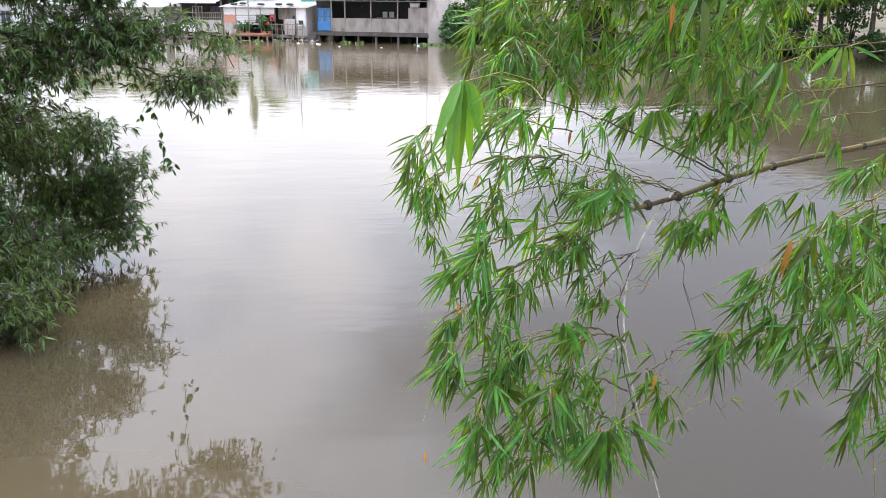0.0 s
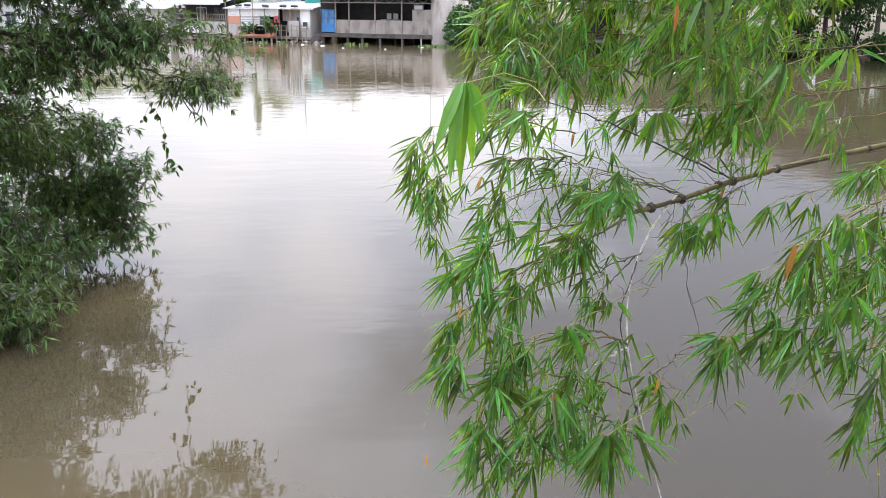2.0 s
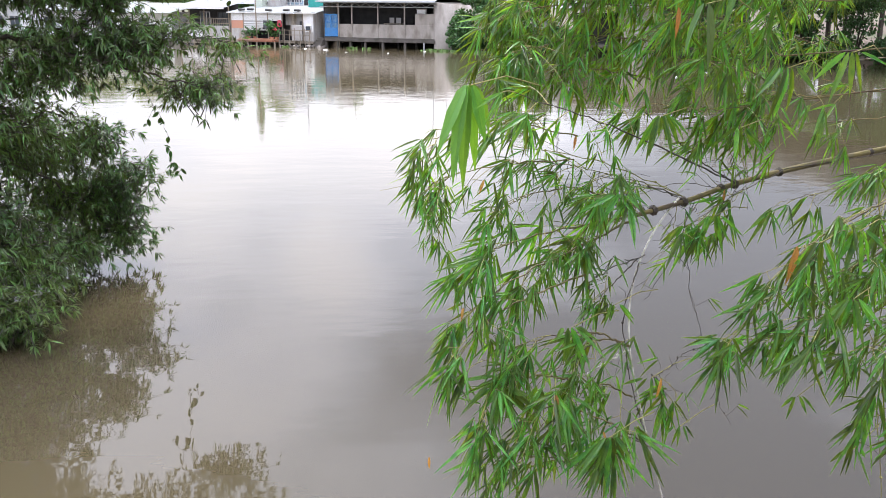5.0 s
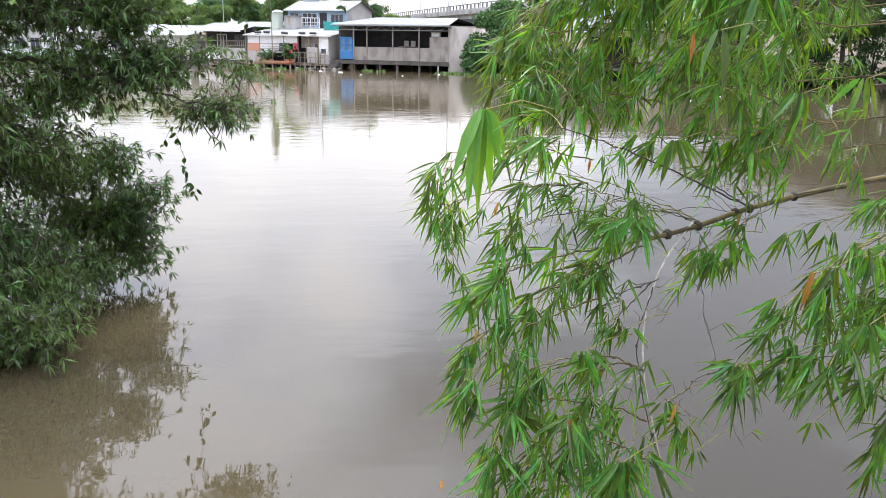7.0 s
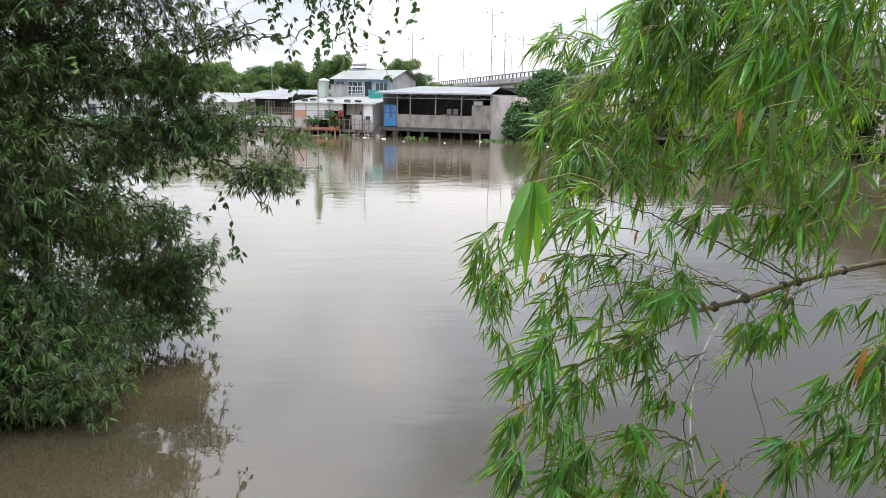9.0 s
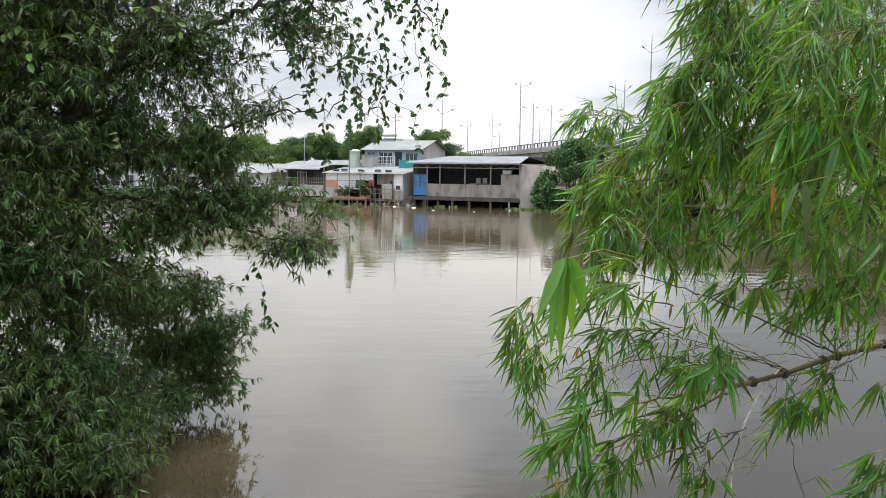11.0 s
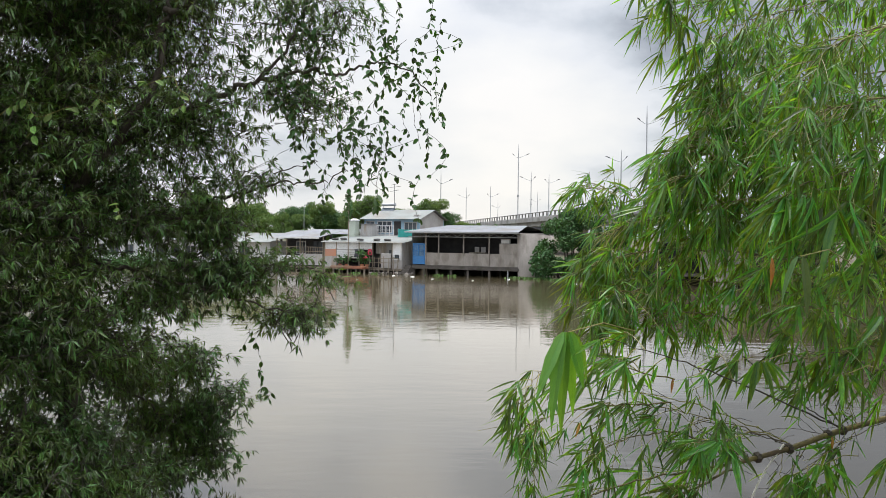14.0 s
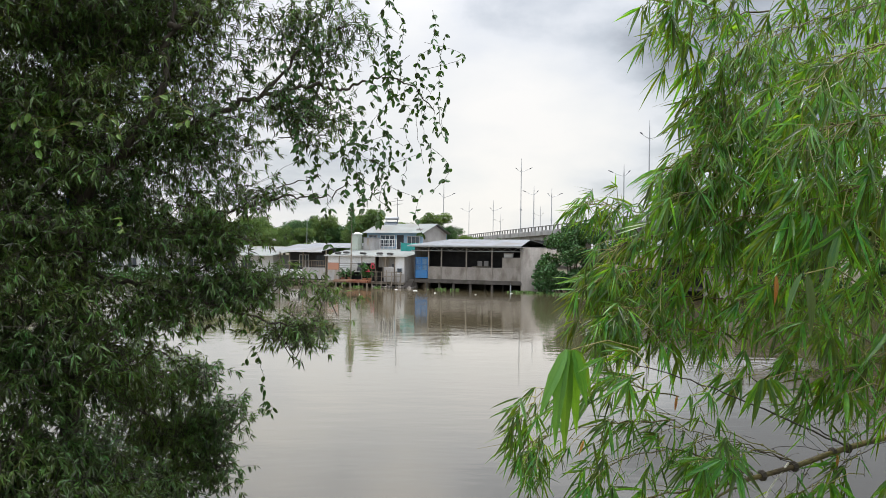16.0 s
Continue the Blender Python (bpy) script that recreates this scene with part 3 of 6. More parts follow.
    part("chord", boxed((-0.4, -0.06, 3.56), (10.6, 0.0, 3.62), 0.0), M_GALV, beam)
    u = 0.0
    k = 0
    while u < 10.4:
        z0, z1 = (3.62, 3.93) if k % 2 else (3.93, 3.62)
        part("lattice_web", stick([(u, -0.03, z0), (u + 0.52, -0.03, z1)], 0.02, 4), M_GALV, beam)
        u += 0.52
        k += 1
    for u in (-0.3, 2.7, 5.3, 7.85, 10.6):
        part("rafter", boxed((u, -0.7, 3.99), (u + 0.08, 7.6, 4.05), 0.0), M_STEEL, h)
    # gate
    gate = part("gate", boxed((0.06, -0.04, 0.98), (0.14, 0.02, 2.96)), M_BLUE, h, "bright blue barred steel gate")
    for lo, hi in (((1.24, -0.04, 0.98), (1.34, 0.02, 2.96)), ((0.14, -0.04, 2.84), (1.24, 0.02, 2.96)), ((0.14, -0.04, 0.98), (1.24, 0.02, 1.75)), ((0.14, -0.04, 2.2), (1.24, 0.02, 2.28)), ((0.62, -0.045, 1.75), (0.74, 0.022, 2.84))):
        part("gate_rail", boxed(lo, hi), M_BLUE, gate)
    for i in range(9):
        u = 0.22 + i * 0.118
        part("bar", boxed((u - 0.018, -0.02, 1.75), (u + 0.018, 0.01, 2.84), 0.0), M_BLUE, gate)
    part("gate_backing", boxed((0.1, 0.05, 0.98), (1.3, 0.07, 2.94), 0.0), M_PALEBLUE, gate)
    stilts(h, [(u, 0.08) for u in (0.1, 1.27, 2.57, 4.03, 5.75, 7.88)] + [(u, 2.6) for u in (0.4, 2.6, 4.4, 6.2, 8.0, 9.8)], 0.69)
    part("stilt", boxed((9.66, -0.1, -1.4), (9.78, 0.0, 0.72)), M_GALV, h)
    part("brace", stick([(9.7, -0.05, 0.62), (10.6, -0.05, 0.66)], 0.05, 6), M_GALV, h)
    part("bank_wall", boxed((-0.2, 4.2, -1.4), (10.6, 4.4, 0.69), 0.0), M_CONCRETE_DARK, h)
    # stored things inside
    m = HOUSE @ pose(9.35, 0.35, 3.052)
    crate = thing("storage_crate", m, "pale plastic crate standing on the hall's wall", "crate")
    part("crate_body", boxed((-0.4, -0.15, 0), (0.4, 0.2, 0.32), 0.03), M_WHITE, crate)
    part("crate_lid", boxed((-0.44, -0.18, 0.32), (0.44, 0.23, 0.42), 0.02), M_GREY_SHEET, crate)
    m = HOUSE @ pose(6.3, 1.2, 0.924)
    table = thing("work_table", m, "dark work table inside the open hall", "table")
    part("tabletop", boxed((-0.8, -0.35, 1.20), (0.8, 0.35, 1.26)), M_WOOD, table)
    for sx in (-0.72, 0.72):
        for sy in (-0.28, 0.28):
            part("leg", boxed((sx - 0.04, sy - 0.04, 0), (sx + 0.04, sy + 0.04, 1.20), 0.0), M_WOOD, table)
    for u in (-0.45, 0.2):
        part("backboard", boxed((u, 0.2, 1.26), (u + 0.45, 0.26, 1.75)), M_GREY_SHEET, table)


def make_white_shack():
    h = thing("white_stilt_house", HOUSE, "white-boarded stilt house with a pale sheet roof", "house")
    f = -0.5
    part("floor", boxed((-9.6, f, 0.40), (-0.85, 4.0, 0.52), 0.01), M_WOOD, h)
    part("roof", sheet(-9.8, -0.45, -0.72, 3.03, 4.2, 3.62, 0.3), M_ROOF_PALE, h, "pale weathered sheet roof")
    part("eave_board", boxed((-9.8, -0.77, 2.95), (-0.45, -0.735, 3.04), 0.0), M_WHITE, h)
    for i in range(5):
        z = 2.28 + i * 0.142
        part("board", boxed((-9.5, f - 0.03 - 0.012 * (i % 2), z), (-4.05, f + 0.02, z + 0.138), 0.006), M_WHITE, h)
    part("orange_panel", boxed((-9.48, f - 0.04, 1.58), (-8.22, f, 2.27), 0.01), M_ORANGE, h, "faded orange panel")
    part("lower_panel", boxed((-9.48, f - 0.03, 0.52), (-8.22, f, 1.575), 0.01), M_GREY_SHEET, h)
    for i in range(4):
        z = 1.42 + i * 0.2
        part("shutter_slat", boxed((-8.1, f - 0.06, z), (-5.6, f - 0.02, z + 0.14), 0.01), M_WHITE, h)
    part("shutter_backing", boxed((-8.15, f + 0.0, 1.38), (-5.55, f + 0.03, 2.27), 0.0), M_GREY_SHEET, h)
    # shade of the room coloured into this wall
    part("inner_wall", boxed((-8.2, f + 1.3, 0.52), (-1.9, f + 1.36, 3.05), 0.0), M_DARK, h, "inner wall coloured dark for indoor shade")
    part("wall_panel", boxed((-4.1, f + 0.7, 1.9), (-1.95, f + 0.74, 3.02), 0.01), M_GREY_SHEET, h)
    for u, w in ((-3.65, 0.55), (-2.85, 0.6)):
        part("wall_panel", boxed((u, f + 0.68, 0.9), (u + w, f + 0.72, 1.9), 0.01), M_WOOD, h)
    for u in (-9.5, -8.15, -5.55, -4.05, -2.9, -1.9):
        part("post", boxed((u - 0.05, f - 0.07, 0.5), (u + 0.05, f + 0.03, 3.02), 0.008), M_WOOD, h)
    part("corner_wall", boxed((-1.85, f - 0.05, 1.32), (-0.9, f + 0.03, 3.0), 0.01), M_WHITE, h)
    part("corner_wall", boxed((-1.85, f - 0.05, 0.5), (-0.9, f + 0.03, 1.315), 0.01), M_PLASTER, h)
    window(h, -1.6, -1.1, f - 0.05, 1.42, 1.85, M_WHITE, 1)
    part("side_wall", boxed((-0.9, f, 0.5), (-0.83, 3.9, 3.1), 0.0), M_GREY_SHEET, h, "blue-grey sheet side wall")
    part("low_wall", boxed((-2.95, f - 0.35, 0.55), (-1.9, f - 0.2, 1.95), 0.03), M_PLASTER, h, "white-painted block")
    rail = part("railing", boxed((-4.1, f - 0.62, 1.46), (-0.95, f - 0.57, 1.52), 0.005), M_WOOD, h, "rickety grey pole railing")
    part("rail_bar", boxed((-4.1, f - 0.61, 1.05), (-0.95, f - 0.58, 1.10), 0.005), M_WOOD, rail)
    for u in (-4.1, -3.55, -3.05, -2.5, -1.95, -1.45, -0.97):
        part("rail_post", boxed((u - 0.03, f - 0.63, -0.6), (u + 0.03, f - 0.565, 1.58 + 0.1 * math.sin(u * 7)), 0.005), M_WOOD, rail)
    part("ladder_side", stick([(-1.3, f - 0.7, -0.5), (-1.05, f - 0.2, 1.5)], 0.03, 5), M_WOOD, rail)
    part("shutter", boxed((-2.6, f + 0.62, 1.15), (-2.0, f + 0.66, 2.25), 0.01), M_STEEL, h, "dark half-open shutter")
    # brick-edged landing
    deck = part("landing", boxed((-8.2, f - 1.1, 0.42), (-4.3, f - 0.1, 0.52), 0.01), M_BRICK, h, "brick-red landing")
    rng = random.Random(5)
    for row in range(2):
        for i in range(13):
            u = -8.2 + i * 0.3 + row * 0.15
            part("brick", boxed((u, f - 1.14 - rng.random() * 0.015, 0.525 + row * 0.1), (u + 0.285, f - 1.0, 0.615 + row * 0.1), 0.006), M_BRICK, deck)
    stilts(h, [(-9.5 + i * 1.02, f - 0.02) for i in range(9)] + [(-8.1 + i * 0.93, f - 1.0) for i in range(5)], 0.42, 0.07, M_WOOD)
    part("edge_beam", boxed((-9.6, f - 0.1, 0.30), (-0.9, f - 0.004, 0.42), 0.01), M_WOOD, h)
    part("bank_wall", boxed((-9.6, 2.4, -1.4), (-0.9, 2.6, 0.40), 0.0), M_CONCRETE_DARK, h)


def make_porch_house():
    h = thing("porch_house", HOUSE, "timber stilt house with an open railed porch", "house")
    f = -0.5
    part("deck", boxed((-15.4, f - 0.1, 0.34), (-9.62, 4.0, 0.46), 0.01), M_WOOD, h)
    part("deck_edge", boxed((-15.4, f - 0.16, 0.12), (-9.62, f - 0.104, 0.24), 0.01), M_WOOD, h)
    part("roof", sheet(-15.8, -9.85, -1.1, 3.42, 3.4, 4.1, 0.3), M_ROOF, h, "pale sea-green sheet roof")
    part("roof", sheet(-15.8, -8.5, 3.45, 3.75, 6.5, 4.25, 0.3), M_ROOF, h)
    part("eave_board", boxed((-15.8, -1.14, 3.28), (-9.85, -1.105, 3.44), 0.0), M_WHITE, h)
    for u in (-15.3, -14.1, -12.45, -9.72):
        part("post", boxed((u - 0.05, f - 0.05, 0.46), (u + 0.05, f + 0.05, 3.5), 0.008), M_WOOD, h)
    for z in (1.95, 2.4):
        part("rail", boxed((-15.3, f - 0.03, z), (-9.75, f + 0.02, z + 0.06), 0.006), M_WOOD, h)
    for i in range(12):
        u = -12.3 + i * 0.21
        part("baluster", boxed((u, f - 0.02, 1.6), (u + 0.04, f + 0.015, 2.4), 0.0), M_WOOD, h)
    for u0, u1, mat in ((-15.2, -14.15, M_WHITE), (-14.05, -12.5, M_WHITE), (-12.4, -11.1, M_GREY_SHEET), (-11.08, -9.8, M_GREY_SHEET)):
        part("rail_panel", boxed((u0, f - 0.06, 0.62), (u1, f - 0.032, 1.55 if mat is M_WHITE else 1.75), 0.01), mat, h)
    # the porch's shade is in this wall's dark colour
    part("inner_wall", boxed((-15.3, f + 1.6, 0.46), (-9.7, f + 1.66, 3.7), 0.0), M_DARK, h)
    window(h, -13.9, -12.9, f + 1.6, 1.75, 2.95, M_WHITE, 3)
    window(h, -11.9, -10.6, f + 1.6, 1.75, 2.95, M_STEEL, 3)
    stilts(h, [(-15.3 + i * 0.8, f - 0.04) for i in range(8)], 0.34, 0.07, M_WOOD)
    part("bank_wall", boxed((-15.4, 2.0, -1.4), (-9.7, 2.2, 0.34), 0.0), M_CONCRETE_DARK, h)


def make_blue_house():
    h = thing("blue_upper_house", HOUSE, "two-storey pale blue house with a white gabled roof", "house")
    u0, u1, w0, w1, wr, ze, zr = -8.8, -2.25, 6.0, 12.0, 9.0, 5.42, 6.42
    part("wall", boxed((u0, w0, 0.4), (u1, w0 + 0.15, ze), 0.01), M_PALEBLUE, h)
    part("wall", boxed((u0, w1 - 0.15, 0.4), (u1, w1, ze), 0.01), M_PALEBLUE, h)
    for u in (u0, u1 - 0.15):
        bm = bmesh.new()
        low = [(w0 + 0.154, 0.4), (w1 - 0.154, 0.4), (w1 - 0.154, ze), (wr, zr - 0.08), (w0 + 0.154, ze)]
        a = [bm.verts.new((u, w, z)) for w, z in low]
        b = [bm.verts.new((u + 0.15, w, z)) for w, z in low]
        bm.faces.new(a[::-1])
        bm.faces.new(b)
        for i in range(5):
            bm.faces.new((a[i], a[(i + 1) % 5], b[(i + 1) % 5], b[i]))
        part("gable_wall", bm, M_PLASTER, h, "grey rendered gable wall")
    part("roof_slope", sheet(u0 - 0.4, u1 + 0.35, w0 - 0.45, ze - 0.05, wr, zr, 0.3), M_ROOF_PALE, h)
    part("roof_slope", sheet(u0 - 0.4, u1 + 0.35, wr, zr, w1 + 0.4, ze - 0.05, 0.3), M_ROOF_PALE, h)
    part("balcony_floor", boxed((u0, w0 - 1.3, 3.55), (u1, w0 - 0.004, 3.68), 0.01), M_PLASTER, h)
    rail = part("balcony_rail", boxed((-7.6, w0 - 1.25, 4.62), (-4.6, w0 - 1.19, 4.70), 0.006), M_WHITE, h)
    for z in (3.75, 4.2):
        part("rail_bar", boxed((-7.6, w0 - 1.24, z), (-4.6, w0 - 1.2, z + 0.05), 0.004), M_WHITE, rail)
    for i in range(7):
        u = -7.6 + i * 0.5
        part("rail_post", boxed((u - 0.03, w0 - 1.25, 3.68), (u + 0.03, w0 - 1.19, 4.62), 0.004), M_WHITE, rail)
    part("parapet_block", boxed((-8.75, w0 - 1.3, 3.68), (-7.75, w0 - 1.1, 4.3), 0.02), M_WHITE, h)
    window(h, -8.5, -7.6, w0, 4.2, 5.1, M_PLASTER, 2)
    window(h, -7.1, -5.5, w0, 4.0, 5.1, M_WHITE, 3)
    window(h, -3.9, -2.6, w0, 4.1, 5.0, M_GREY_SHEET, 3)
    # a dark panel on the wall in place of a shaded doorway
    part("door", boxed((-5.2, w0 - 0.04, 3.68), (-4.4, w0 - 0.004, 5.15), 0.01), M_DARK, h, "dark panel standing in for a shaded open doorway")
    part("chimney_block", boxed((-3.2, w0 + 0.5, ze + 0.1), (-2.6, w0 + 1.0, ze + 0.45), 0.02), M_PLASTER, h)
    # roof-top water heater and aerial
    m = HOUSE @ pose(-7.6, 8.7, 6.30)
    heater = thing("solar_heater", m, "roof-top solar heater with a steel tank", "water heater")
    part("panel", box(bmesh.new(), (-0.8, -1.2, -0.02), (0.8, 0.6, 0.06)), M_GLASS, heater).rotation_euler.x = radians(32)
    part("tank", stick([(-0.8, 0.6, 0.72), (0.8, 0.6, 0.72)], 0.16, 12), M_GALV, heater)
    for x in (-0.7, 0.7):
        part("leg", stick([(x, 0.6, -0.2), (x, 0.6, 0.66)], 0.035, 6), M_GALV, heater)
    m = HOUSE @ pose(-6.9, 9.2, 6.3)
    aerial = thing("aerial", m, "thin roof-top aerial with cross bars", "aerial")
    part("mast", stick([(0, 0, -0.1), (0, 0, 2.9)], 0.03, 6), M_STEEL, aerial)
    for z, r in ((2.6, 0.8), (2.2, 0.6), (2.9, 0.4)):
        part("cross_bar", stick([(-r, 0, z - 0.05), (r, 0, z + 0.12)], 0.02, 4), M_STEEL, aerial)
    m = HOUSE @ pose(-8.7, 3.6, 0.5)
    tank = thing("water_tank", m, "pale green water tank on a concrete stand", "tank")
    part("stand", boxed((-0.75, -0.7, 0), (0.75, 0.7, 2.9), 0.02), M_PLASTER, tank)
    part("tank_body", stick([(0, 0, 2.9), (0.12, 0, 4.6), (0.12, 0, 4.66)], [0.66, 0.50, 0.46], 4), M_TANK, tank, "tapering pale green sheet cladding")
    part("tank_cap", stick([(0.12, 0, 4.66), (0.12, 0, 4.72), (0.12, 0, 4.88)], [0.58, 0.58, 0.16], 8), M_WHITE, tank)
    m = HOUSE @ pose(-7.2, 4.2, 0.5)
    box_tank = thing("roof_shed", m, "grey sheet shed between the houses", "shed")
    part("shed_body", boxed((-0.7, -0.5, 0), (0.6, 1.0, 4.3), 0.02), M_GREY_SHEET, box_tank)
    part("shed_roof", boxed((-0.8, -0.6, 4.3), (0.7, 1.1, 4.36), 0.01), M_ROOF, box_tank)
    m = HOUSE @ pose(-2.0, 3.2, 3.3)
    tarp = thing("tarpaulin", m, "teal tarpaulin hung across a roof gap", "tarpaulin")
    bm = bmesh.new()
    bmesh.ops.create_grid(bm, x_segments=14, y_segments=5, size=1.0)
    for v in bm.verts:
        x, y = v.co.x, v.co.y
        v.co = Vector((x * 1.25, 0.05 * math.sin(x * 9) + 0.04 * math.sin(y * 7 + x * 4), 0.55 + y * 0.5 - 0.08 * (1 - x * x) * (y > 0.5)))
    bmesh.ops.solidify(bm, geom=bm.faces[:], thickness=0.012)
    part("tarpaulin_sheet", bm, M_TEAL, tarp, smooth=True)
    part("tarpaulin_pole", stick([(-1.26, 0, -0.2), (-1.26, 0, 1.1)], 0.03, 6), M_GALV, tarp)


def make_far_left_house(u, w, width, height, label):
    h = thing("riverside_house", HOUSE @ pose(u, w, 0), label, "house", "houses along the bank")
    part("wall", boxed((0, 0, -0.6), (width, 5, height), 0.02), M_WHITE, h)
    part("roof", sheet(-0.5, width + 0.5, -0.9, height - 0.05, 5.6, height + 0.9, 0.3), M_ROOF_PALE, h)
    n = int(width / 2.2)
    for i in range(n):
        window(h, 0.6 + i * 2.2, 1.8 + i * 2.2, 0, 1.2, 2.3, M_GREY_SHEET, 2)
    part("plinth", boxed((-0.1, -0.12, -1.0), (width + 0.1, -0.004, 0.5), 0.01), M_CONCRETE_DARK, h)


def make_right_house():
    m = pose(19.8, 65.2, 0, 0, 0, -20)
    h = thing("bank_house", m, "concrete bank-side house with a pale overhanging roof", "house")
    part("wall", boxed((0.6, 0.3, -1.0), (3.4, 6.0, 3.7), 0.03), M_CONCRETE, h)
    part("wall", boxed((3.6, 1.2, -1.0), (9.0, 6.0, 3.9), 0.03), M_CONCRETE_DARK, h)
    # porch wall and upper wall carry their shade as dark colour
    part("porch_wall", boxed((-3.0, 2.8, -1.0), (0.6, 3.0, 3.3), 0.02), M_DARK, h, "porch wall coloured dark for the porch's shade")
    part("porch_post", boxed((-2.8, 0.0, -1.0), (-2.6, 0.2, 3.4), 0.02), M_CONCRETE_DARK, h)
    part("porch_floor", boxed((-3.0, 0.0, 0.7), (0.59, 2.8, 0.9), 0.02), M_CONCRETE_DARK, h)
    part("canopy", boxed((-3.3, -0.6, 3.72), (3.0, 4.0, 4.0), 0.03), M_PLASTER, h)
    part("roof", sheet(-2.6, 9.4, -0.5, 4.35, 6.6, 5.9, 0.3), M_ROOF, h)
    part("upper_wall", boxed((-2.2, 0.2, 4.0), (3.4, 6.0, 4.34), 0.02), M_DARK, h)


make_hall()
make_white_shack()
make_porch_house()
make_blue_house()
make_far_left_house(-33.0, 0.4, 9.0, 3.0, "white-walled house with a pale sheet roof")
make_far_left_house(-23.0, -0.2, 6.6, 2.9, "low white house with a pale sheet roof on the bank")
make_far_left_house(-47.0, 1.0, 11.0, 3.6, "long white house with a pale sheet roof")
make_right_house()


# ---------------------------------------------------------------- small things on the far bank
def make_pole():
    pole = thing("utility_pole", HOUSE @ pose(-6.35, -1.25, -1.3), "weathered pole overgrown with dark vine at the top", "pole")
    part("shaft", stick([(0, 0, 0), (0, 0, 5.0), (0.02, 0, 9.3)], [0.06, 0.055, 0.045], 8), M_WOOD, pole)
    part("cross_arm", boxed((-0.4, -0.05, 8.7), (0.4, 0.05, 8.8)), M_WOOD, pole)
    rng = np.random.default_rng(4)
    n = 280
    z = 6.4 + 3.0 * rng.random(n)
    a = rng.random(n) * 6.28
    r = 0.08 + 0.42 * rng.random(n) * np.sin(np.clip((z - 6.2) / 3.2, 0, 1) * 3.1)
    v, f = cards(np.stack([np.cos(a) * r, np.sin(a) * r, z], 1), 0.2 + 0.16 * rng.random(n), rng)
    tagged(mesh_object("vine", leaf_mesh("vine", v, f), M_BUSHLEAF, pole), "dark climbing vine", kind="stuff")


def make_pot_plant(u, w, z, height, spread, seed, label, flowers=0):
    rng = np.random.default_rng(seed)
    t = thing("potted_plant", HOUSE @ pose(u, w, z), label, "plant", "potted plants on the landing")
    part("pot", stick([(0, 0, 0), (0, 0, 0.04), (0, 0, 0.3), (0, 0, 0.34)], [0.14, 0.15, 0.2, 0.21], 10), M_BRICK, t)
    n = int(70 * height)
    pts = rng.normal(size=(n, 3)) * np.array([spread * 0.45, spread * 0.4, height * 0.22]) + np.array([0, 0, 0.3 + height * 0.55])
    pts[:, 2] = np.maximum(pts[:, 2], 0.36)
    v, f = cards(pts, 0.24 + 0.16 * rng.random(n), rng)
    tagged(mesh_object("foliage", leaf_mesh("foliage", v, f), M_BUSHLEAF, t), kind="stuff")
    for k in range(4):
        x, y = rng.normal(size=2) * spread * 0.3
        part("stem", stick([(0, 0, 0.3), (x * 0.5, y * 0.5, height * 0.4), (x, y, 0.25 + height * 0.75)], [0.02, 0.015, 0.008], 5), M_BARK, t)
    for k in range(flowers):
        x, y = rng.normal(size=2) * 0.16
        bm = bmesh.new()
        bmesh.ops.create_icosphere(bm, subdivisions=1, radius=0.09, matrix=Matrix.Translation((x, -0.25 + y * 0.3, 0.95 + 0.2 * rng.random())) @ Matrix.Diagonal((1, 1, 0.7, 1)))
        part("flower", bm, M_RED, t, "pink-red blossom")


def make_tyre(u, w, z, turn):
    t = thing("old_tyre", HOUSE @ pose(u, w, z, 6, 0, turn), "old black tyre weighing down the sheet roof", "tyre", "tyres on the roof")
    bm = bmesh.new()
    ring = []
    for i in range(16):
        a = 2 * math.pi * i / 16
        row = []
        for r, h in ((0.17, 0.0), (0.3, 0.0), (0.33, 0.05), (0.33, 0.11), (0.3, 0.16), (0.17, 0.16)):
            row.append(bm.verts.new((math.cos(a) * r, math.sin(a) * r, h)))
        ring.append(row)
    for i in range(16):
        for k in range(6):
            bm.faces.new((ring[i][k], ring[(i + 1) % 16][k], ring[(i + 1) % 16][(k + 1) % 6], ring[i][(k + 1) % 6]))
    part("rubber", bm, M_DARK, t, smooth=True)


def make_hyacinth(u, w, spread, count, seed):
    rng = np.random.default_rng(seed)
    t = thing("water_hyacinth", HOUSE @ pose(u, w, 0), "floating raft of bright green water hyacinth", "water plant", "rafts of water hyacinth")
    pts = rng.normal(size=(count, 3)) * np.array([spread, 0.28, 0.0])
    base = pts.copy()
    base[:, 2] = -0.02
    way = np.stack([rng.normal(size=count) * 0.5, rng.normal(size=count) * 0.5, np.ones(count)], 1)
    size = 0.16 + 0.16 * rng.random(count)
    v, f = blades(base, way, rng.normal(size=base.shape), size, size * 0.55, 0.2 * np.ones(count), SHORT_W, 0.18, SHORT_S)
    tagged(mesh_object("leaf_raft", leaf_mesh("leaf_raft", v, f), M_HYACINTH, t), kind="stuff")


def make_litter(x, y, size, turn):
    t = thing("floating_litter", pose(x, y, 0.0, 4, 5, turn), "scrap of white styrofoam floating on the river", "litter", "litter on the river")
    bm = boxed((-size, -size * 0.6, -0.03), (size, size * 0.6, size * 0.35), 0.02)
    for k, v in enumerate(bm.verts):
        v.co.x += 0.15 * size * math.sin(k * 2.1)
        v.co.y += 0.15 * size * math.cos(k * 1.7)
    part("scrap", bm, M_FOAM, t)


